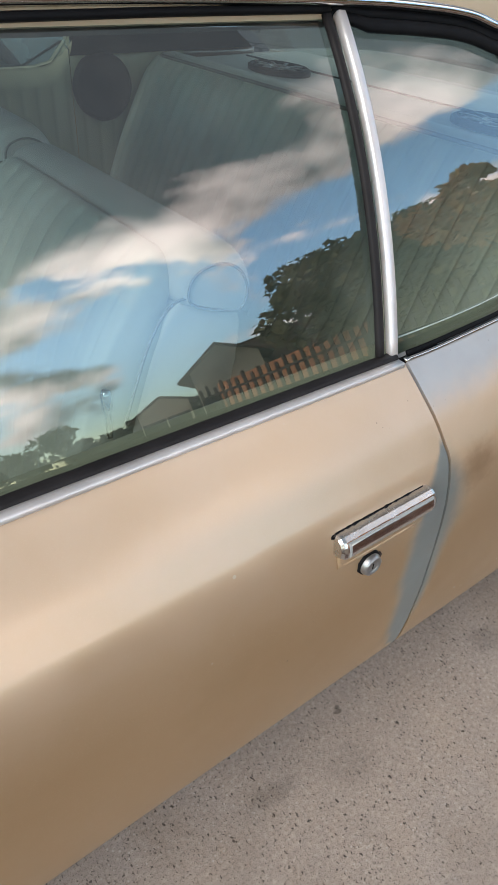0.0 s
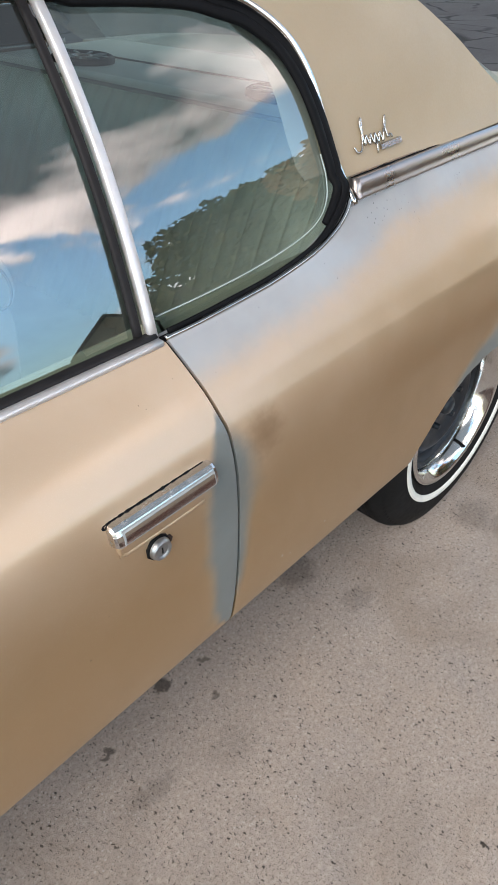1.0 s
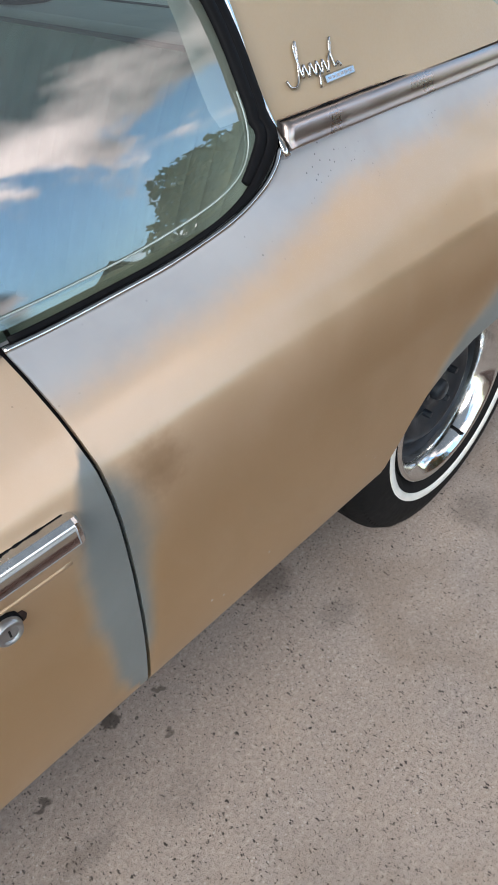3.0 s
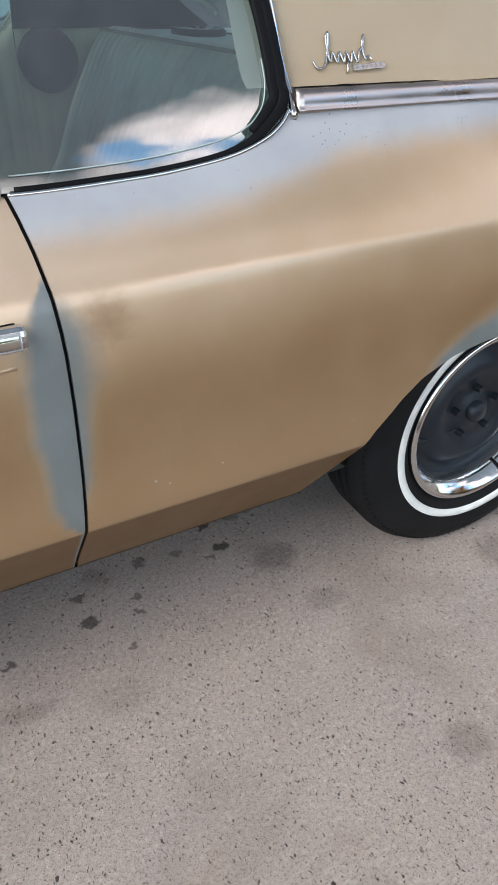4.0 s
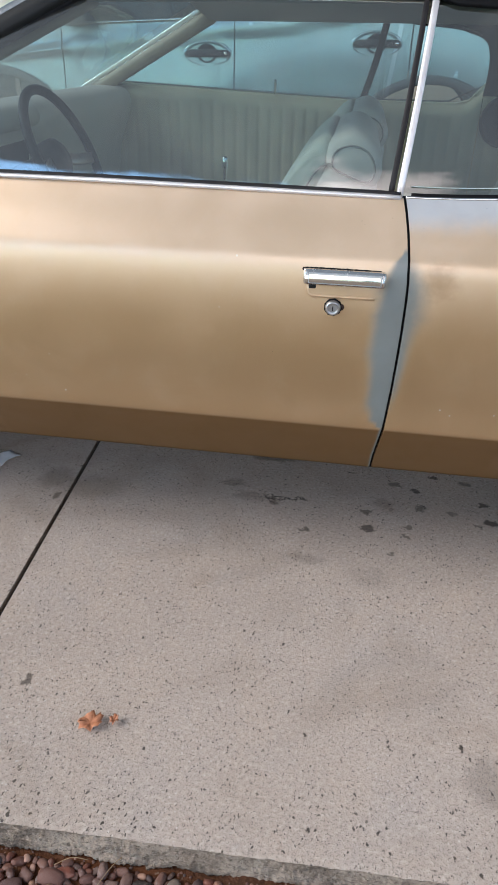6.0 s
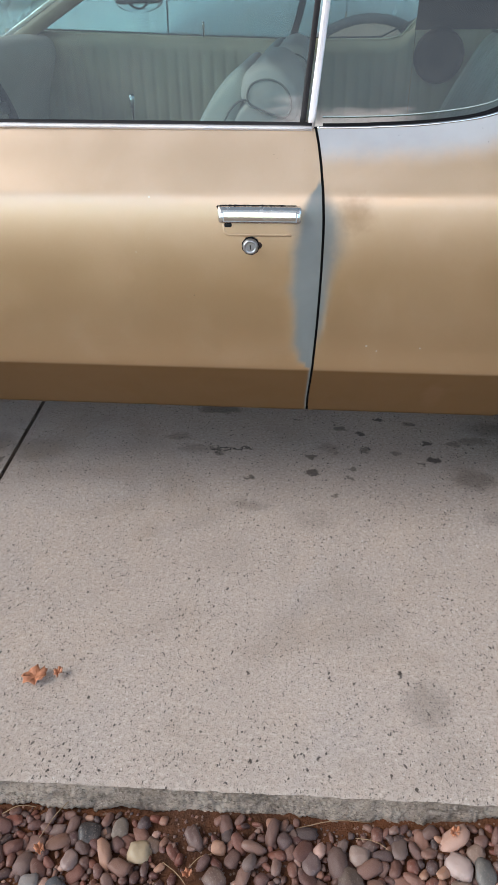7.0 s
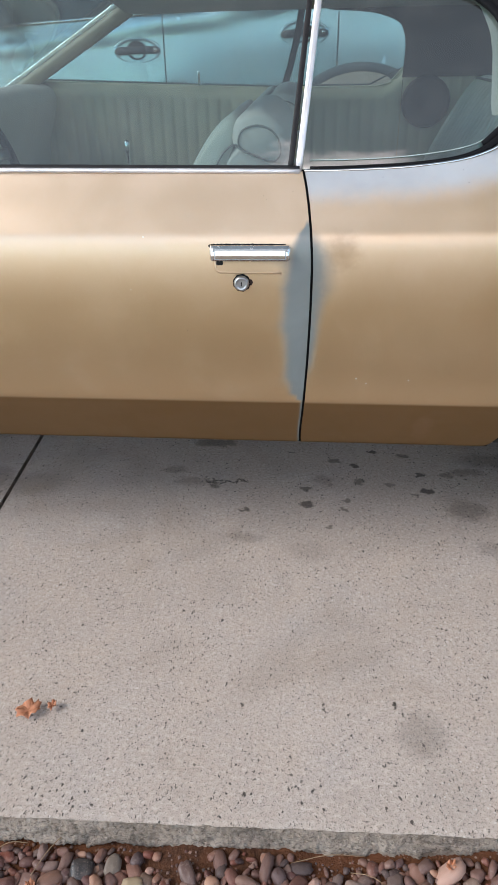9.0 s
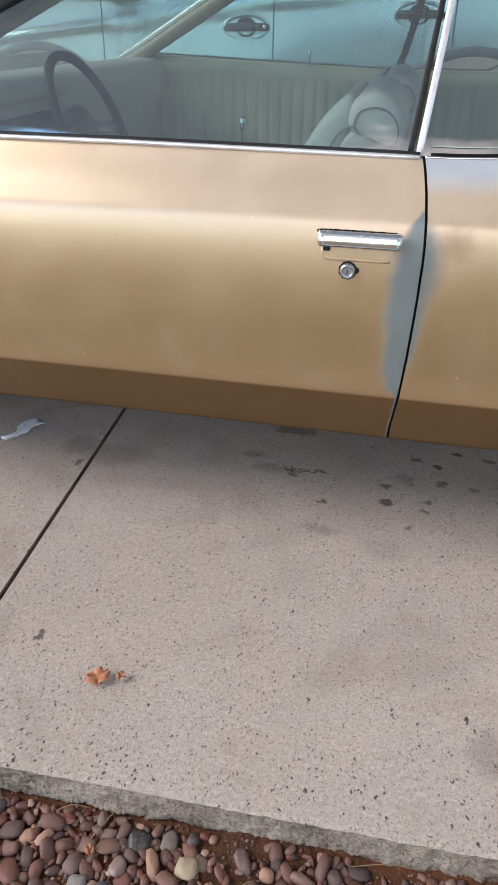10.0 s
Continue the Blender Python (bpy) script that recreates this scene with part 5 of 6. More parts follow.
SHELL = loop2([(-0.30, 0.50), (-0.265, 0.66), (-0.225, 0.80), (-0.185, 0.905), (-0.150, 0.945), (-0.090, 0.930), (-0.045, 0.905), (-0.040, 0.86), (-0.060, 0.74), (-0.10, 0.61), (-0.16, 0.49)], 40)
FACE = loop2([(-0.375, 0.52), (-0.350, 0.64), (-0.318, 0.77), (-0.278, 0.875), (-0.232, 0.950), (-0.190, 0.995), (-0.160, 1.006), (-0.150, 0.980), (-0.172, 0.90), (-0.215, 0.77), (-0.255, 0.62), (-0.29, 0.51)], 44)
SEAT_PAD = loop2([(-0.80, 0.46), (-0.82, 0.54), (-0.74, 0.60), (-0.50, 0.585), (-0.30, 0.555), (-0.24, 0.50), (-0.26, 0.40), (-0.50, 0.36), (-0.76, 0.38)], 30)
ROLL = loop2([(-0.160, 0.940), (-0.164, 0.976), (-0.146, 1.006), (-0.105, 1.018), (-0.066, 1.004), (-0.040, 0.970), (-0.032, 0.928), (-0.052, 0.898), (-0.110, 0.915)], 32)
mid_x, mid_z = sum(a for a, b in ROLL) / len(ROLL), sum(b for a, b in ROLL) / len(ROLL)
END = [(mid_x + (a - mid_x) * 0.73, mid_z - 0.006 + (b - mid_z) * (0.58 if b > mid_z else 0.68)) for a, b in ROLL]


def set_back(loop, back):
    return [(x + back, z) for x, z in loop]


for y0, y1, back in ((0.345, 0.93, 0.0), (1.07, 1.655, 0.030)):
    seat = part("front_seat", padded(set_back(SHELL, back), y0 + 0.004, y1 - 0.004, 60, set(), 1, 0, 0.045, 0.16), M_SEAT_TRIM, car, "pale pleated vinyl front seat with a rolled top")
    part("seat_face", padded(set_back(FACE, back), y0 + 0.012, y1 - 0.012, 130, set(range(0, 20)), 0.050, 0.011, 0.05, 0.20), M_SEAT, seat, "pale green pleated seat back")
    part("seat_cushion", padded(SEAT_PAD, y0 - 0.02, y1 + 0.02, 90, set(range(6, 16)), 0.052, 0.008), M_SEAT, seat)
    part("seat_bolster", padded(set_back(ROLL, back), y0 - 0.008, y1 + 0.008, 60, set(), 1, 0, 0.05, 0.26), M_SEAT_TRIM, seat, "grey-beige rolled top of the seat back")
    for edge_y, s in ((y0 - 0.0058, -1), (y1 + 0.0058, 1)):
        part("piping", sweep([(x, edge_y + s * 0.0024, z) for x, z in set_back(END, back)], disc(0.0022, 6), closed=True, up=(0, 1, 0)), M_PIPING, seat)
        seam_line = smooth_path([(-0.250 + back, edge_y - s * 0.010, 0.77), (-0.205 + back, edge_y - s * 0.006, 0.895), (-0.165 + back, edge_y - s * 0.004, 0.945), (-0.120 + back, edge_y - s * 0.003, 0.938), (-0.060 + back, edge_y - s * 0.004, 0.910)], 24)
        part("side_seam", sweep(seam_line, disc(0.0022, 6), up=(0, 1, 0)), M_PIPING, seat)
REAR_BACK = loop2([(0.40, 0.50), (0.46, 0.62), (0.53, 0.78), (0.605, 0.92), (0.650, 0.990), (0.700, 1.020), (0.755, 1.005), (0.80, 0.90), (0.78, 0.70), (0.70, 0.50), (0.55, 0.42)], 36)
REAR_PAD = loop2([(0.02, 0.40), (0.0, 0.48), (0.06, 0.53), (0.25, 0.535), (0.45, 0.53), (0.56, 0.48), (0.55, 0.38), (0.3, 0.34), (0.08, 0.35)], 28)
rear = part("rear_seat", padded(REAR_BACK, 0.205, 1.825, 330, set(range(0, 15)), 0.050, 0.018), M_SEAT, car, "pale green pleated rear bench seat")
part("seat_cushion", padded(REAR_PAD, 0.205, 1.825, 200, set(range(6, 14)), 0.056, 0.009), M_SEAT, rear)
part("piping", sweep([(0.672, y, 1.012) for y in np.linspace(0.26, 1.77, 40)], disc(0.005, 8)), M_PIPING, rear)

shelf = part("parcel_shelf", block((0.50, 1.42, 0.02), 0.006, 2, (0.955, CAR_MID, 1.003)), M_SHELF, car, "grey-beige shelf behind the rear seat")
part("shelf_seam", sweep([(0.94, y, 1.0145) for y in np.linspace(0.33, 1.67, 12)], disc(0.003, 6)), M_GREYPLASTIC, shelf)
for y in (0.60, 1.38):
    m = Matrix.Translation((0.842, y, 1.014)) @ Matrix.Diagonal((0.62, 1.0, 1.0, 1.0))
    part("shelf_speaker", moved(lathe([(0.118, 0.0), (0.118, 0.012), (0.108, 0.017), (0.100, 0.012), (0.094, 0.004), (0.04, -0.004), (0.0005, -0.004)], 48, "z"), m), M_BLACK, shelf, "oval black speaker with a spoked grille")
    for k in range(9):
        a = 2 * math.pi * k / 9 + 0.2
        spoke = sweep([(0.034 * math.cos(a), 0.034 * math.sin(a), 0.012), (0.075 * math.cos(a + 0.1), 0.075 * math.sin(a + 0.1), 0.015), (0.108 * math.cos(a + 0.12), 0.108 * math.sin(a + 0.12), 0.013)], strip(0.008, 0.004))
        part("grille_spoke", moved(spoke, m), M_SPOKE, shelf)
    part("grille_ring", moved(lathe([(0.040, 0.010), (0.040, 0.015), (0.030, 0.015), (0.030, 0.010)], 30, "z"), m), M_WORN, shelf)

# door and quarter trim panels
SILL_FAR = 0.985


def sill_rise(x, far):
    return 0.042 * max(0.0, -0.15 - x) + 0.15 * smoothstep(0.27, 0.46, x) ** 2 if far else 0.0


def trim_panel(x0, x1, top, mat, name, parent, far, pitch, deep):
    def f(x, z):
        y = 0.165 + 0.02 * smoothstep(0.55, 0.75, z) * 0 + (0.02 if z > top - 0.012 else 0.0) * -1
        if 0.62 < z < top - 0.06:
            y -= pleat(x, pitch, deep)
        return (x, y, z + sill_rise(x, far) * smoothstep(0.5, 0.9, z))
    zs2 = [0.28, 0.45, 0.60, 0.625, 0.63, 0.70, 0.80, top - 0.066, top - 0.055, top - 0.02, top - 0.011, top]
    geo = sheet(np.linspace(x0, x1, max(8, int((x1 - x0) / 0.006))), zs2, f)
    cap = sheet(np.linspace(x0, x1, 8), [0, 1, 2], lambda x, k: (x, (0.145, 0.130, 0.118)[k], top + sill_rise(x, far) + (0.0, 0.004, -0.01)[k]))
    geo = joined(geo, cap)
    return part(name, mirrored(geo) if far else geo, mat, parent)


trim_panel(-1.30, 0.03, 0.925, M_PANEL, "trim_panel", door, False, 0.05, 0.006)
trim_panel(-1.30, 0.03, SILL_FAR, M_PANEL, "trim_panel", door_far, True, 0.05, 0.006)
trim_panel(0.035, 0.80, 0.925, M_PANEL, "trim_panel", quarter, False, 0.05, 0.004)
trim_panel(0.0302, 0.385, SILL_FAR, M_PANEL, "trim_panel", quarter_far, True, 0.05, 0.004)
trim_panel(0.387, 0.80, SILL_FAR, M_PANEL, "speaker_panel", quarter_far, True, 0.05, 0.004)
part("sill_chrome", sweep([(x, 1.872, SILL_FAR + 0.006 + sill_rise(x, True)) for x in np.linspace(-1.25, 0.38, 14)], strip(0.008, 0.006)), M_GREYPLASTIC, door_far)
for parent, y in ((door, 0.152), (door_far, 1.845)):
    top = 0.925 if y < 1 else SILL_FAR
    pin = joined(moved(lathe([(0.0035, 0.0), (0.0035, 0.030), (0.0055, 0.034), (0.006, 0.052), (0.004, 0.056), (0.0004, 0.057)], 12, "z"), Matrix.Translation((-0.362 if y < 1 else -0.462, y, top + (0.0 if y < 1 else 0.013)))))
    part("lock_pin", pin, M_CHROME, parent, "chrome lock pin")
# round speaker let into the far quarter trim
pos = Matrix.Translation((0.485, 1.816, 0.925))
part("round_speaker", moved(lathe([(0.098, 0.022), (0.098, -0.004), (0.088, -0.010), (0.080, -0.006), (0.040, 0.002), (0.030, -0.002), (0.0005, -0.006)], 40), pos), M_BLACK, quarter_far, "round black door speaker")
# far belt hanging by the window post
part("seat_belt", sweep(smooth_path([(-0.020, 1.70, 1.31), (-0.045, 1.715, 1.18), (-0.078, 1.722, 1.05), (-0.11, 1.70, 0.96)], 16), strip(0.026, 0.004), up=(0, -1, 0)), M_BLACK, car, "black shoulder belt")

part("cabin_carpet", sheet(np.linspace(-1.7, 0.9, 14), np.linspace(0.13, 1.87, 10), lambda x, y: (x, y, 0.30 + 0.10 * math.exp(-((y - 1) / 0.16) ** 2) + 0.25 * smoothstep(-1.25, -1.6, x))), M_CARPET, car)
part("firewall", sheet([-1.62, -1.60], np.linspace(0.12, 1.88, 8), lambda x, y: (-1.55, y, 0.28 if x < -1.61 else 0.93)), M_DARK, car)
DASH = loop2([(-1.46, 0.955), (-1.34, 1.000), (-1.21, 1.020), (-1.115, 1.010), (-1.085, 0.965), (-1.10, 0.90), (-1.14, 0.80), (-1.17, 0.66), (-1.28, 0.62), (-1.44, 0.80)], 40)
dash = part("dashboard", padded(DASH, 0.135, 1.865, 50, set(), 1, 0, 0.05), M_DASH, car, "grey-beige padded dashboard")
part("instrument_hood", padded([(x - 0.11, z - 0.012) for x, z in loop2([(-1.16, 0.99), (-1.05, 1.030), (-0.97, 1.028), (-0.945, 0.995), (-0.97, 0.965), (-1.1, 0.95)], 22)], 0.30, 0.84, 20, set(), 1, 0, 0.06), M_DASH, dash)
part("instrument_panel", sheet([0.34, 0.80], [0.80, 0.955], lambda y, z: (-1.088 - 0.15 * (0.955 - z), y, z), lip=(-0.03, 0, 0)), M_BLACK, dash)
for k in range(4):
    part("dash_knob", moved(lathe([(0.012, 0.0), (0.011, -0.018), (0.0004, -0.020)], 14), Matrix.Translation((-1.092, 0.60 + 0.055 * k, 0.83)) @ Matrix.Rotation(radians(90), 4, "Z")), M_WORN, dash)
# steering wheel on its column
swm = Matrix.Translation((-0.878, 0.56, 0.912)) @ Matrix.Rotation(radians(66), 4, "Y")
wheel_ring = [(0.172 * math.cos(2 * math.pi * k / 60), 0.172 * math.sin(2 * math.pi * k / 60), 0.0) for k in range(60)]
sw = part("steering_wheel", moved(sweep(wheel_ring, disc(0.0125, 10), closed=True), swm), M_BLACK, car, "thin-rimmed dark steering wheel")
for s in (-1, 1):
    part("spoke", moved(sweep([(0.0, s * 0.03, -0.03), (0.02, s * 0.10, -0.018), (0.03, s * 0.166, 0.0)], strip(0.030, 0.012)), swm), M_WORN, sw, "bright spoke")
part("horn_pad", moved(lathe([(0.055, -0.06), (0.055, -0.02), (0.04, -0.008), (0.0005, -0.005)], 24, "z"), swm), M_BLACK, sw)
part("column", sweep([swm @ Vector((0, 0, -0.02)), swm @ Vector((0, 0, -0.40))], disc(0.03, 14), up=(0, 1, 0)), M_GREYPLASTIC, sw)
part("shift_lever", sweep([swm @ Vector((0.02, 0.0, -0.10)), swm @ Vector((0.02, 0.20, -0.06))], disc(0.005, 8), up=(1, 0, 0)), M_CHROME, sw)

# ---- the silver car parked on the far side ----
suv = empty("parked_car", label="silver crossover parked on the driveway beyond the coupe", category="car")
SY = 3.30


def suv_side(x, z):
    """Side of the second car; it bulges at the doors and leans in above the belt."""
    low = 0.05 * ((0.72 - z) / 0.45) ** 2 if z < 0.72 else 0.035 * ((z - 0.72) / 0.6)
    crease = 0.016 * math.exp(-((z - (1.138 + 0.115 * (x + 1.96))) / 0.020) ** 2)
    y = SY + low - crease + 0.08 * max(0, (x - 0.9) / 0.8) ** 2 + 0.10 * max(0, (-2.4 - x) / 0.7) ** 2
    return Vector((x, y, z))


def suv_belt(x):
    return 1.256 + 0.048 * (x + 1.965)


def suv_bottom(x):
    b = 0.30
    for cx in (0.30, -2.45):
        d = abs(x - cx)
        if d < 0.55:
            b = max(b, 0.42 + 0.59 * math.sqrt(1 - (d / 0.55) ** 2))
    return b


def suv_panel(x0, x1, n):
    return sheet(np.linspace(x0, x1, n), np.linspace(0, 1, 26), lambda x, t: suv_side(x, suv_bottom(x) + (suv_belt(x) - suv_bottom(x)) * t), lip=(0, 0.03, 0))


part("rear_quarter", suv_panel(0.16, 1.45, 60), M_SILVER, suv)
rear_door = part("rear_door", suv_panel(-0.888, 0.152, 40), M_SILVER, suv, "silver rear door")
front_door = part("front_door", suv_panel(-1.98, -0.896, 40), M_SILVER, suv, "silver front door")
part("front_fender", suv_panel(-3.15, -1.988, 60), M_SILVER, suv)
part("shut_gap", sheet([-1.95, -0.3], [0.35, 1.25], lambda x, z: (x, SY + 0.035, z)), M_DARK, suv)


M_SUVGRIP = plain("dark_grip", (0.022, 0.024, 0.028), 0.65, 0.0, 0.1, 50.0)


def suv_handle(parent, hx, hz):
    m = Matrix.Translation((hx, suv_side(hx, hz).y, hz))
    cup = moved(lathe([(0.058, 0.004), (0.056, -0.004), (0.050, -0.003), (0.030, 0.014), (0.0005, 0.018)], 30), m @ Matrix.Diagonal((2.6, 1.0, 1.20, 1.0)))
    part("handle_cup", cup, M_SILVER, parent, "silver handle recess")
    grip = sweep(smooth_path([(hx - 0.135, suv_side(hx, hz).y - 0.004, hz - 0.004), (hx - 0.09, suv_side(hx, hz).y - 0.030, hz), (hx, suv_side(hx, hz).y - 0.038, hz + 0.002), (hx + 0.09, suv_side(hx, hz).y - 0.032, hz + 0.002), (hx + 0.138, suv_side(hx, hz).y - 0.004, hz)], 20), strip(0.016, 0.040, 0.7), scale=[0.55 + 0.45 * min(1.0, 3.0 * math.sin(math.pi * k / 19)) for k in range(20)])
    part("door_handle", grip, M_SUVGRIP, parent, "dark grey pull handle")
    # near-black disc puts the recess's shade behind the grip as colour
    part("handle_shadow_cup", moved(lathe([(0.040, -0.001), (0.030, 0.012), (0.0005, 0.014)], 24), m @ Matrix.Diagonal((1.55, 0.6, 1.30, 1.0)) @ Matrix.Translation((-0.002, -0.014, 0))), M_SUVGRIP, parent)
    part("key_lock", moved(lathe([(0.011, 0.0), (0.010, -0.006), (0.0004, -0.007)], 14), Matrix.Translation((hx + 0.115, suv_side(hx, hz).y - 0.030, hz + 0.002))), M_CHROME, parent)


suv_handle(front_door, -1.058, 1.124)
suv_handle(rear_door, -0.045, 1.192)
part("belt_trim", sweep([suv_side(x, suv_belt(x)) + Vector((0, -0.004, 0.008)) for x in np.linspace(-2.1, 0.75, 40)], strip(0.014, 0.018, 0.5)), M_CHROME, suv, "bright window line")
M_SUVGLASS = plain("dark_window", (0.03, 0.036, 0.04), 0.05, 0.0, 0.1, 4.0, 0.0, 0.4)
top_line = lerp_table([(-2.2, 1.30), (-1.5, 1.60), (-1.0, 1.68), (0.2, 1.68), (0.8, 1.56), (1.0, 1.42)])
for x0, x1, parent in ((-2.05, -0.93, front_door), (-0.86, 0.12, rear_door), (0.18, 0.85, suv)):
    part("side_window", sheet(np.linspace(x0, x1, 16), np.linspace(0, 1, 6), lambda x, t: (x, SY + 0.035 + 0.22 * t * (top_line(x) - 1.22), suv_belt(x) + 0.015 + (max(top_line(x), suv_belt(x) + 0.03) - suv_belt(x) - 0.015) * t), lip=(0, 0.02, 0)), M_SUVGLASS, parent, "dark tinted window")
part("roof", sheet(np.linspace(-1.75, 1.15, 24), np.linspace(-0.80, 0.80, 20), lambda x, s: (x, SY + 0.98 + s, top_line(x) + 0.02 + 0.06 * (1 - (s / 0.8) ** 2)), lip=(0, 0, -0.05)), M_SILVER, suv)
part("hood", sheet(np.linspace(-3.15, -2.0, 14), np.linspace(-0.86, 0.86, 16), lambda x, s: (x, SY + 0.98 + s, 1.31 + 0.05 * (1 - (s / 0.86) ** 2) + 0.045 * (x + 1.0) - 0.25 * max(0, (-2.7 - x) / 0.45) ** 2), lip=(0, 0, -0.04)), M_SILVER, suv)
part("windshield", sheet([0, 0.5, 1], np.linspace(-0.72, 0.72, 12), lambda t, s: (-2.15 + 0.65 * t, SY + 0.98 + s, 1.28 + 0.36 * t), lip=(0, 0, -0.02)), M_SUVGLASS, suv)
part("far_side", suv_panel(-3.15, 1.45, 80), M_SILVER, suv).matrix_basis = Matrix.Translation((0, 2 * (SY + 0.98), 0)) @ Matrix.Diagonal((1, -1, 1, 1))
part("tailgate", sheet(np.linspace(0.35, 1.5, 8), np.linspace(-0.82, 0.82, 10), lambda z, s: (1.45 + 0.08 * math.sin(z * 2) - 0.3 * max(0, z - 1.1), SY + 0.98 + s, z)), M_SILVER, suv)
part("nose", sheet(np.linspace(0.35, 0.92, 6), np.linspace(-0.80, 0.80, 10), lambda z, s: (-3.18, SY + 0.98 + s, z)), M_GREYPLASTIC, suv)
for cx in (0.30, -2.45):
    lip_path = [(cx + 0.555 * math.cos(a), suv_side(cx, 0.6).y - 0.012, 0.42 + 0.595 * math.sin(a)) for a in np.linspace(-0.1, math.pi + 0.1, 30)]
    part("arch_cladding", sweep(lip_path, strip(0.05, 0.03, 0.5), up=(0, 1, 0)), M_GREYPLASTIC, suv, "grey wheel arch cladding")
    for y in (SY + 0.03, SY + 1.93):
        w = part("wheel", moved(lathe([(0.24, 0.0), (0.27, -0.01 if y < 4 else 0.01), (0.38, 0.0), (0.40, 0.03), (0.40, 0.19), (0.24, 0.22)], 40), Matrix.Translation((cx, y if y < 4 else y - 0.17, 0.398))), M_TYRE, suv, "black tyre on a silver wheel")
        part("rim", moved(lathe([(0.245, 0.02), (0.23, 0.0), (0.19, 0.04), (0.05, 0.02), (0.0005, 0.015)], 30), Matrix.Translation((cx, y if y < 4 else y - 0.1, 0.398))), M_WORN, w)
mirror_pod = padded(loop2([(-1.98, 1.27), (-2.00, 1.37), (-1.92, 1.43), (-1.80, 1.41), (-1.78, 1.31), (-1.86, 1.26)], 24), SY - 0.20, SY - 0.01, 12, set(), 1, 0, 0.06)
part("side_mirror", mirror_pod, M_GREYPLASTIC, suv, "dark grey side mirror")
part("underbody", block((4.2, 1.6, 0.1), 0.02, 1, (-0.85, SY + 0.98, 0.28)), M_DARK, suv)

# ---- what the windows mirror: trees, a fence, houses across the yard ----


def bearing(az, d):
    """A place d metres away at az degrees from -y towards +x."""
    a = radians(az)
    return Vector((math.sin(a) * d, -math.cos(a) * d, SOIL_Z - 0.06))


def build_tree(name, at, height, spread, leaves, mat, label, seed, size=0.11, base=0.25, group=""):
    rnd = random.Random(seed)
    t = empty(name, label=label, category="tree", group=group)
    t.location = at
    limbs = []
    trunk_top = Vector((rnd.uniform(-0.2, 0.2), rnd.uniform(-0.2, 0.2), height * 0.42))
    limbs.append(sweep(smooth_path([(0, 0, -0.05), (0.03, 0.02, height * 0.15), trunk_top * 0.75 + Vector((0.05, 0, 0)), trunk_top], 8), disc(height * 0.028, 8), up=(0, 1, 0), scale=[1.25 - 0.09 * k for k in range(8)]))
    hubs = []
    for k in range(9):
        a = 2 * math.pi * k / 9 + rnd.uniform(-0.3, 0.3)
        r = spread * rnd.uniform(0.45, 0.85)
        z = height * rnd.uniform(base + 0.22, 0.86)
        tip = Vector((r * math.cos(a), r * math.sin(a), z))
        start = trunk_top * rnd.uniform(0.6, 1.0)
        mid = start.lerp(tip, 0.5) + Vector((0, 0, -0.04 * height))
        limbs.append(sweep(smooth_path([start, mid, tip], 6), disc(height * 0.011, 6), up=(0.1, 0.2, 1), scale=[1 - 0.13 * q for q in range(6)]))
        hubs.append((tip, spread * rnd.uniform(0.28, 0.46)))
        hubs.append((start.lerp(tip, 0.6) + Vector((0, 0, 0.06 * height)), spread * rnd.uniform(0.25, 0.40)))
    for k in range(5):
        hubs.append((Vector((rnd.uniform(-0.3, 0.3) * spread, rnd.uniform(-0.3, 0.3) * spread, height * rnd.uniform(0.72, 0.92))), spread * rnd.uniform(0.22, 0.36)))
    part("trunk", joined(*limbs), M_BARK, t)
    V, F = [], []
    for k in range(leaves):
        c, r = hubs[rnd.randrange(len(hubs))]
        d = Vector((rnd.gauss(0, 1), rnd.gauss(0, 1), rnd.gauss(0, 0.8))).normalized() * r * rnd.uniform(0.35, 1.0) ** 0.6
        p = c + d
        if p.z < height * base * 0.6:
            continue
        a = Vector((rnd.gauss(0, 1), rnd.gauss(0, 1), rnd.gauss(0, 1))).normalized()
        b = a.orthogonal().normalized()
        s = size * rnd.uniform(0.6, 1.4)
        q = len(V)
        V += [p - a * s, p + b * s * 0.5 + a * s * 0.1, p + a * s, p - b * s * 0.5 + a * s * 0.1]
        F.append((q, q + 1, q + 2, q + 3))
    tagged(part("crown", (V, F), mat, t), kind="stuff")
    return t


build_tree("tree", bearing(47.5, 14.5), 5.9, 3.0, 15000, M_LEAF, "broad dark green shade tree across the yard", 3, 0.15, 0.08)
build_tree("tree", bearing(58, 13.0), 4.3, 1.9, 6000, M_LEAF, "leafy green yard tree beside the fence", 5, 0.14, 0.05)
build_tree("tree", bearing(59.0, 9.0), 4.9, 1.1, 4200, M_LEAF_RUST, "small tree with rusty autumn leaves", 8, 0.10, 0.4)
rnd = random.Random(12)
for k in range(13):
    az = 2 + k * 2.5 + rnd.uniform(-0.8, 0.8)
    build_tree("tree", bearing(az, 42 + rnd.uniform(-5, 8)), (4.7 if az < 16 else 3.6) + rnd.uniform(-0.7, 0.8), 2.0, 900, M_LEAF_FAR, "low dark green tree on the far side", 40 + k, 0.25, 0.05, "far trees")


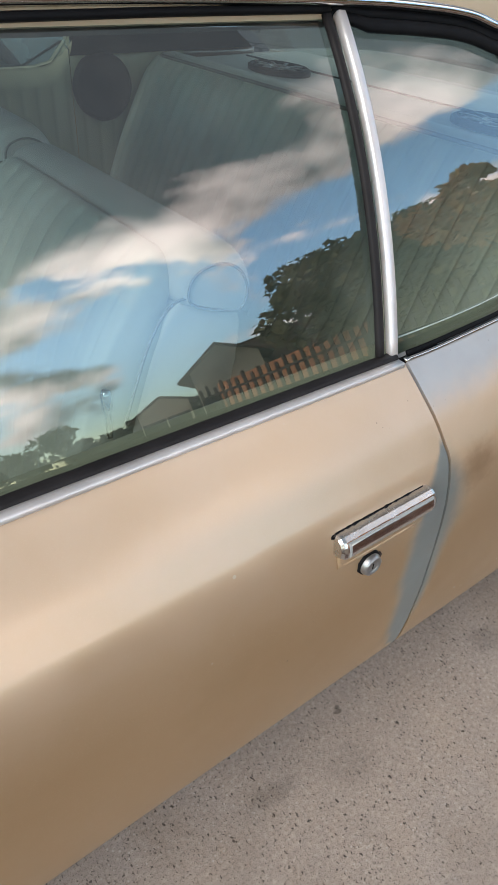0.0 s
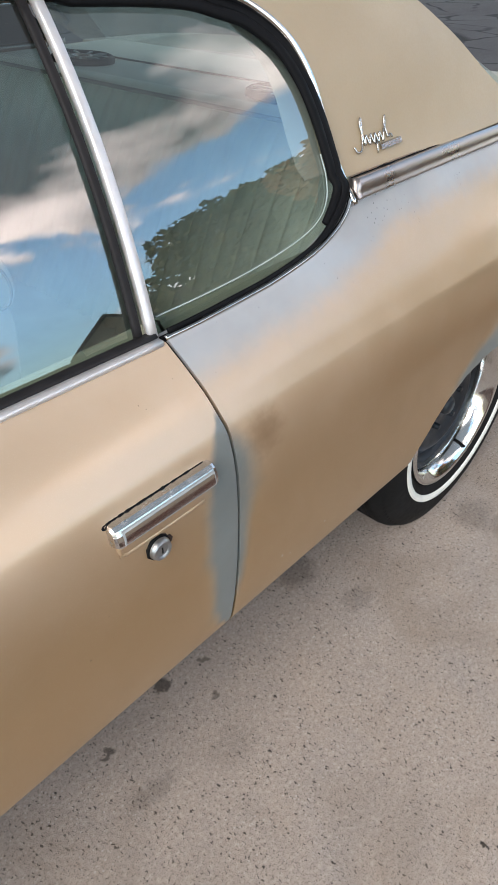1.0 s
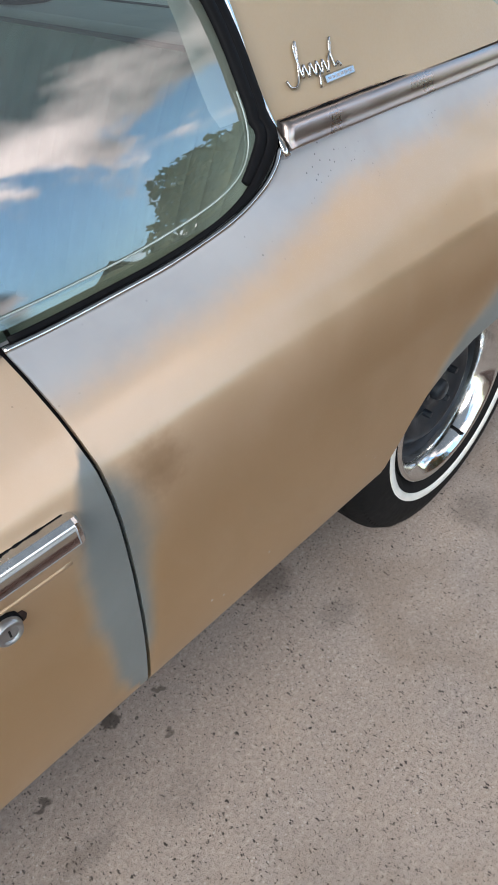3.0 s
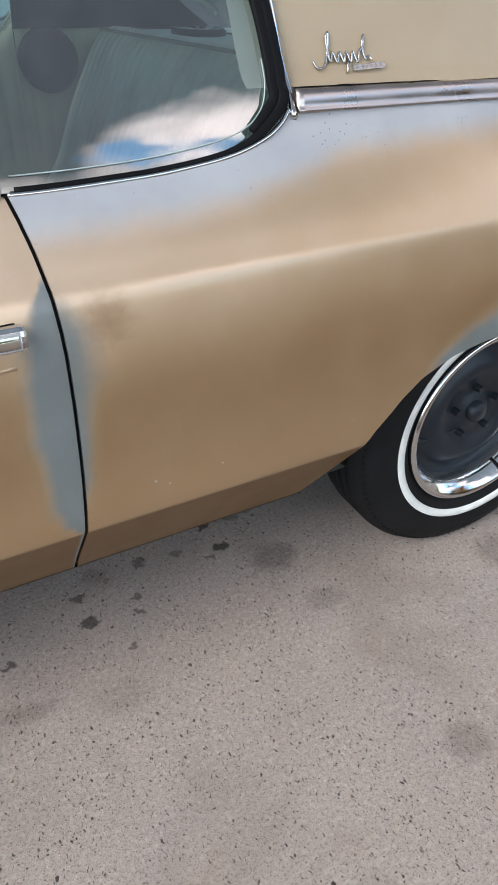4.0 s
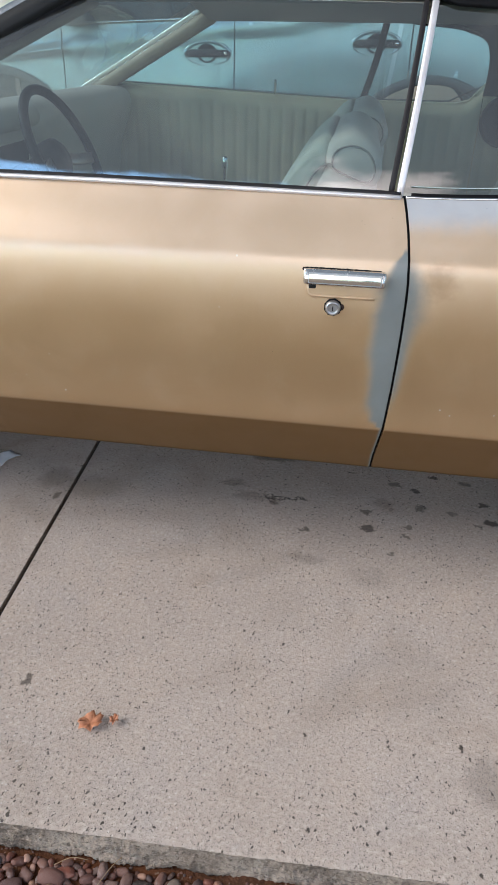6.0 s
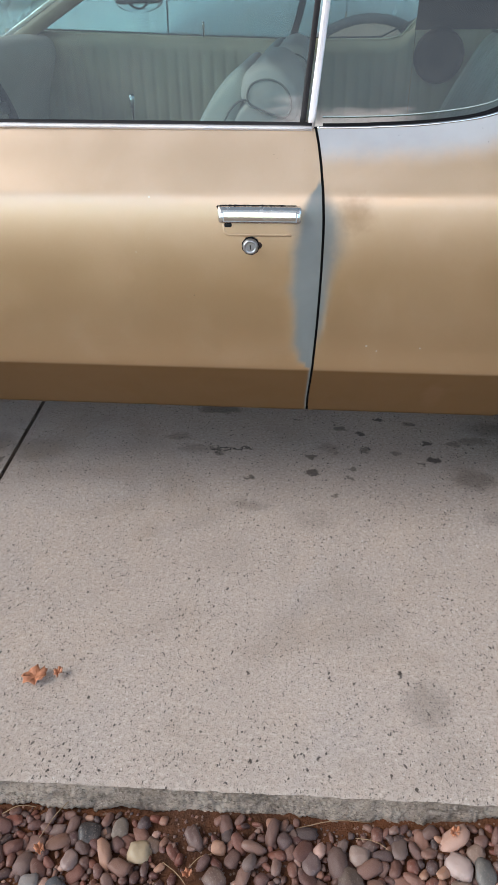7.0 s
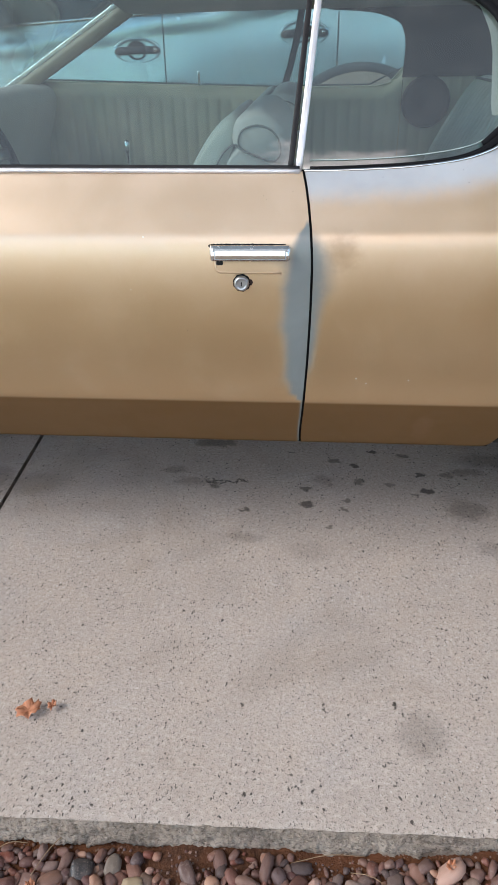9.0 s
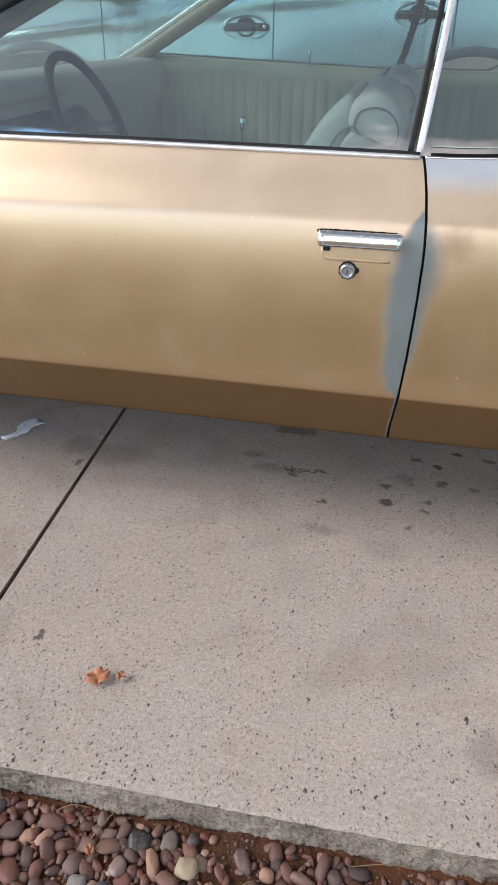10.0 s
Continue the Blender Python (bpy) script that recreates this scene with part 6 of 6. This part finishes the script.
def build_house(at, turn, w, d, h, ridge, label):
    """A low gabled house: walls, two roof slopes, windows and a door on the gable side."""
    house = empty("house", label=label, category="house")
    house.matrix_basis = Matrix.Translation(at) @ Matrix.Rotation(radians(turn), 4, "Z")
    x, y = w / 2, d / 2
    V = [(-x, -y, 0), (x, -y, 0), (x, y, 0), (-x, y, 0), (-x, -y, h), (x, -y, h), (x, y, h), (-x, y, h), (0, -y, ridge), (0, y, ridge)]
    part("wall", (V, [(0, 1, 5, 8, 4), (1, 2, 6, 5), (2, 3, 7, 9, 6), (3, 0, 4, 7)]), M_STUCCO, house, smooth=False)
    for s in (-1, 1):
        e = 0.55
        slope = (ridge - h) / x
        lo = Vector((s * (x + e), 0, h - slope * e))
        geo = sheet([-y - e, y + e], [0, 1], lambda yy, t: (lo.x * (1 - t), yy, lo.z + (ridge + 0.04 - lo.z) * t), lip=(0, 0, 0.16))
        part("roof", geo, M_ROOFTILE, house, "dark brown roof slope", smooth=False)
    for s, yy in ((-1, -y - 0.02), (1, y + 0.02)):
        for wx in (-x * 0.5, x * 0.45):
            part("window", block((1.3, 0.08, 1.0), 0.02, 1, (wx, yy, 1.45)), M_SUVGLASS, house)
    return house


build_house(bearing(30.4, 30), 31, 2.9, 9.0, 4.1, 5.5, "tan stucco house with a dark brown gable roof")
build_house(bearing(38.2, 34), 128, 8.0, 7.0, 3.2, 6.1, "low house under a wide dark brown roof")
build_house(bearing(23.9, 40), 24, 2.9, 9.0, 3.0, 4.0, "small tan house farther along the street")

# orange block wall and the dark picket fence before it
wall_a, wall_b = bearing(29, 17.5), bearing(66, 12.0)
along = (wall_b - wall_a)
wall = part("garden_wall", sweep([wall_a + Vector((0, 0, 1.10)) + along * k / 24 for k in range(25)], strip(0.2, 2.20, 0.05)), M_BRICKWALL, None, smooth=False)
tagged(wall, "long orange-brown block wall", "wall", kind="structure")
fence = empty("fence", label="dark wooden picket fence along the yard", category="fence")
fa, fb = bearing(27, 14.5), bearing(68, 9.6)
run = fb - fa
picket = None
n_p = 40
for k in range(n_p):
    p = fa + run * (k / (n_p - 1))
    h = 2.00 + 0.11 * math.sin(k * 2.4)
    if picket is None:
        picket = part("picket", block((0.10, 0.03, 1.0), 0.006, 1, (0, 0, 0.5)), M_FENCE, fence, smooth=False)
        ob = picket
    else:
        ob = new("picket", picket.data)
        ob.parent = fence
    ob.matrix_basis = Matrix.Translation(p) @ Matrix.Rotation(math.atan2(run.y, run.x), 4, "Z") @ Matrix.Diagonal((1, 1, h, 1))
for z in (0.5, 1.6):
    part("rail", sweep([fa + Vector((0, 0.05, z)), fb + Vector((0, 0.05, z))], strip(0.05, 0.09)), M_FENCE, fence)
bush = build_tree("bush", bearing(44, 10.5), 1.0, 0.8, 900, M_LEAF, "low green bush before the fence", 77, 0.07, 0.05)
bush["category"] = "bush"
for az, d, h in ((50, 12.6, 2.6), (55, 12.0, 2.7)):
    hedge = build_tree("bush", bearing(az, d), h, 1.3, 2200, M_LEAF, "tall green bush between fence and trees", int(az), 0.10, 0.03)
    hedge["category"] = "bush"

# ---- small things on the driveway ----


LEAF_BITS = [(-0.154, -0.822, 0.009, 20, 7), (0.284, -0.726, 0.011, 65, 9), (-0.410, -0.800, 0.011, 130, 12)]


def dry_leaf(at, size, turn, seed):
    rnd = random.Random(seed)
    lobes = 11
    V, F = [Vector((0, 0, 0.006))], []
    for ring in (0.5, 1.0):
        for k in range(lobes * 2):
            a = math.pi * k / lobes
            r = size * ring * ((1.0 if k % 2 == 0 else 0.80) if ring == 1.0 else 0.8) * rnd.uniform(0.85, 1.1)
            V.append(Vector((r * math.cos(a), r * 0.8 * math.sin(a), 0.004 + 0.010 * abs(math.sin(a * 2.5 + seed)) * ring + rnd.uniform(0, 0.006))))
    m = lobes * 2
    for k in range(m):
        F.append((0, 1 + k, 1 + (k + 1) % m))
        F.append((1 + k, 1 + m + k, 1 + m + (k + 1) % m, 1 + (k + 1) % m))
    ob = part("dry_leaf", (V, F), M_DRYLEAF)
    ob.modifiers.new("thick", "SOLIDIFY").thickness = 0.0008
    ob.matrix_basis = pose(*at, 0, 0, turn)
    return tagged(ob, "crumpled brown dry leaf on the concrete", "leaf")


dry_leaf((-0.515, -0.505, 0.001), 0.027, 30, 1)
tagged(dry_leaf((-0.470, -0.492, 0.001), 0.012, 80, 4), "small torn piece of a brown dry leaf")
for x, y, size, turn, seed in LEAF_BITS:
    tagged(dry_leaf((x, y, soil_at(x, y)[2] + 0.012), size, turn, seed), "small pale scrap of dry leaf among the stones", "leaf", group="leaf scraps")
tissue = part("paper_scrap", sheet(np.linspace(-1, 1, 14), np.linspace(-1, 1, 8), lambda u, v: (0.075 * u, 0.028 * v * (0.5 + 0.5 * (u > -0.2)) + 0.012 * math.sin(3 * u), 0.006 + 0.010 * abs(noise.noise((u * 2.2, v * 2.2, 4))) + 0.004 * abs(v))), M_PAPER)
tissue.modifiers.new("thick", "SOLIDIFY").thickness = 0.0006
tissue.matrix_basis = pose(-1.147, 0.36, 0.001, 0, 0, 62)
tagged(tissue, "crumpled white paper scrap on the concrete", "paper")

# ---- river stones on the soil ----
rnd = random.Random(21)
placed = []


def bare(x, y):
    """Patches where the red soil lies open."""
    d = math.exp(-(((x + 0.17) / 0.15) ** 2 + ((y + 0.745) / 0.040) ** 2))
    d = max(d, 0.95 * math.exp(-(((x + 0.14) / 0.11) ** 2 + ((y + 0.83) / 0.09) ** 2)))
    d = max(d, 0.9 * math.exp(-(((x - 0.08) / 0.12) ** 2 + ((y + 0.725) / 0.028) ** 2)))
    return d


def try_place(x0, x1, y0, y1, tries, r0, r1, pack):
    for _ in range(tries):
        x, y = rnd.uniform(x0, x1), rnd.uniform(y0, y1)
        r = rnd.uniform(r0, r1)
        if y + r * 0.9 > slab_edge(x) - 0.014 or rnd.random() < bare(x, y) * 1.15:
            continue
        if all((x - a) ** 2 + (y - b) ** 2 > (pack * (r + c)) ** 2 for a, b, c in placed if abs(a - x) < 0.1):
            placed.append((x, y, r))


def pebble_mesh(seed, rings=6, segs=10):
    """A rounded river stone of unit size, uneven and flattened."""
    q = random.Random(seed)
    ax, ay, az = 1.0 + q.uniform(0.0, 0.72), q.uniform(0.66, 0.98), q.uniform(0.40, 0.62)
    V, F = [], []
    for i in range(rings + 1):
        th = math.pi * i / rings
        for j in range(segs):
            ph = 2 * math.pi * j / segs
            d = Vector((math.sin(th) * math.cos(ph), math.sin(th) * math.sin(ph), math.cos(th)))
            k = 1 + 0.30 * noise.noise(d * 1.2 + Vector((seed * 3.1, 0, 0))) + 0.10 * noise.noise(d * 3.0 + Vector((0, seed * 2.3, 0)))
            e = 0.80
            V.append(Vector((math.copysign(abs(d.x) ** e, d.x) * ax * k, math.copysign(abs(d.y) ** e, d.y) * ay * k, d.z * az * k)))
            if i in (0, rings):
                V[-1].x, V[-1].y = 0, 0
    for i in range(rings):
        for j in range(segs):
            F.append((i * segs + j, (i + 1) * segs + j, (i + 1) * segs + (j + 1) % segs, i * segs + (j + 1) % segs))
    return V, F


# the larger stones that lie by the edge: x, y, half length, half width, turn, colour
LARGE = [
    (-0.243, -0.788, 0.0204, 0.0217, 80, (0.36, 0.27, 0.17)),
    (-0.337, -0.762, 0.0217, 0.0191, 10, (0.035, 0.03, 0.03)),
    (-0.365, -0.857, 0.0256, 0.0182, -45, (0.075, 0.08, 0.09)),
    (-0.414, -0.853, 0.0217, 0.0176, 90, (0.2, 0.175, 0.165)),
    (-0.278, -0.884, 0.0281, 0.0206, 45, (0.1, 0.055, 0.055)),
    (-0.237, -0.876, 0.0210, 0.0220, 0, (0.165, 0.1, 0.085)),
    (-0.285, -0.752, 0.0204, 0.0147, 95, (0.16, 0.125, 0.1)),
    (-0.153, -0.759, 0.0243, 0.0141, -60, (0.115, 0.065, 0.055)),
    (-0.111, -0.824, 0.0204, 0.0182, -40, (0.12, 0.07, 0.055)),
    (-0.222, -0.773, 0.0166, 0.0123, -20, (0.14, 0.085, 0.06)),
    (-0.357, -0.809, 0.0184, 0.0147, 75, (0.24, 0.16, 0.14)),
    (-0.478, -0.752, 0.0192, 0.0123, 10, (0.19, 0.06, 0.04)),
    (-0.315, -0.881, 0.0169, 0.0147, 0, (0.2, 0.17, 0.15)),
    (0.111, -0.816, 0.0369, 0.0216, -80, (0.11, 0.075, 0.06)),
    (0.285, -0.774, 0.0250, 0.0202, -30, (0.38, 0.28, 0.25)),
    (0.045, -0.784, 0.0227, 0.0170, -75, (0.14, 0.09, 0.085)),
    (0.126, -0.766, 0.0187, 0.0176, 0, (0.26, 0.18, 0.15)),
    (0.060, -0.831, 0.0270, 0.0170, 80, (0.12, 0.065, 0.055)),
    (0.325, -0.781, 0.0261, 0.0183, 80, (0.12, 0.11, 0.1)),
    (0.285, -0.811, 0.0221, 0.0216, 0, (0.2, 0.14, 0.11)),
    (0.091, -0.842, 0.0227, 0.0150, -80, (0.12, 0.1, 0.09)),
    (0.316, -0.752, 0.0165, 0.0163, 90, (0.2, 0.13, 0.1)),
    (-0.002, -0.863, 0.0216, 0.0163, 0, (0.22, 0.11, 0.09)),
]
placed += [(x, y, 0.9 * (a + b) / 2) for x, y, a, b, turn, tone in LARGE]
shapes = [pebble_mesh(s) for s in range(16)]
try_place(-0.95, 0.80, -0.96, -0.68, 70, 0.0175, 0.0225, 0.80)
try_place(-0.95, 0.80, -0.96, -0.68, 3600, 0.0105, 0.0165, 0.70)
try_place(-0.95, 0.80, -0.96, -0.68, 11000, 0.0055, 0.0092, 0.66)
near = sorted(placed[len(LARGE):], key=lambda p: -p[2])[:300 - len(LARGE)]
rest = [p for p in placed[len(LARGE):] if p not in near]


def stone_pose(x, y, r):
    z = soil_at(x, y)[2]
    return pose(x, y, z + r * rnd.uniform(0.25, 0.62), rnd.uniform(-24, 24), rnd.uniform(-24, 24), rnd.uniform(0, 360)) @ Matrix.Diagonal((r * 0.92, r * 0.92, r, 1))


meshes = []
for k, g in enumerate(shapes):
    me = bpy.data.meshes.new("stone")
    me.from_pydata([tuple(v) for v in g[0]], [], g[1])
    me.materials.append(M_STONE)
    me.polygons.foreach_set("use_smooth", [True] * len(me.polygons))
    meshes.append(me)
for x, y, r in near:
    ob = new("stone", meshes[rnd.randrange(16)])
    ob.parent = bed
    ob.matrix_basis = stone_pose(x, y, r)
for k, (x, y, a, b, turn, tone) in enumerate(LARGE):
    me = bpy.data.meshes.new("stone")
    gv, gf = pebble_mesh(60 + k, 9, 16)
    wide, deep2 = max(abs(v.x) for v in gv), max(abs(v.y) for v in gv)
    me.from_pydata([(v.x / wide * a, v.y / deep2 * b, v.z * 1.1 * b) for v in gv], [], gf)
    me.materials.append(M_LARGE)
    me.polygons.foreach_set("use_smooth", [True] * len(me.polygons))
    ob = new("stone", me)
    ob.parent, ob.color = bed, (*tone, 1.0)
    ob.matrix_basis = pose(x, y, soil_at(x, y)[2] + b * 0.42, rnd.uniform(-9, 9), rnd.uniform(-9, 9), turn)
count = len(placed)
try_place(-2.4, -0.95, -1.8, SLAB_EDGE, 1800, 0.012, 0.028, 0.86)
try_place(0.80, 2.4, -1.8, SLAB_EDGE, 1800, 0.012, 0.028, 0.86)
try_place(-0.95, 0.80, -1.8, -0.96, 2200, 0.012, 0.028, 0.86)
rest += placed[count:]
V, F = [], []
for x, y, r in rest:
    m, (gv, gf), k = stone_pose(x, y, r), shapes[rnd.randrange(16)], len(V)
    V += [m @ v for v in gv]
    F += [tuple(a + k for a in f) for f in gf]
tagged(part("pebbles", (V, F), M_PEBBLES, bed), kind="stuff")
V, F = [], []
for k in range(2600):
    x, y = rnd.uniform(-0.95, 0.8), rnd.uniform(-0.95, SLAB_EDGE - 0.006)
    r = rnd.uniform(0.0015, 0.0045)
    m = Matrix.Translation(Vector(soil_at(x, y)) + Vector((0, 0, r * 0.4))) @ Matrix.Rotation(rnd.uniform(0, 6), 4, "Z") @ Matrix.Diagonal((r, r * 0.8, r * 0.7, 1))
    q = len(V)
    V += [m @ Vector(v) for v in ((1, 0, 0), (-1, 0, 0), (0, 1, 0), (0, -1, 0), (0, 0, 1))]
    F += [(q, q + 2, q + 4), (q + 2, q + 1, q + 4), (q + 1, q + 3, q + 4), (q + 3, q, q + 4)]
tagged(part("grit", (V, F), M_PEBBLES, bed), kind="stuff")
for x, y, a, ln in ((0.02, -0.727, 8, 0.13), (-0.42, -0.78, 60, 0.09), (-0.20, -0.80, -40, 0.08), (0.33, -0.80, 25, 0.10), (-0.16, -0.81, 35, 0.05), (-0.10, -0.86, -15, 0.06), (-0.22, -0.87, 70, 0.04), (0.12, -0.735, -20, 0.07), (-0.50, -0.745, 15, 0.06), (0.21, -0.84, 50, 0.08)):
    z = SOIL_Z + 0.012
    d = Vector((math.cos(radians(a)), math.sin(radians(a)), 0)) * ln
    tw = part("twig", sweep(smooth_path([Vector((x, y, z)), Vector((x, y, z + 0.01)) + d * 0.5 + Vector((0, 0.004, 0)), Vector((x, y, z + 0.004)) + d], 10), disc(0.0008, 5)), M_TWIG)
    tagged(tw, "thin dry twig lying among the stones", "twig", group="twigs")
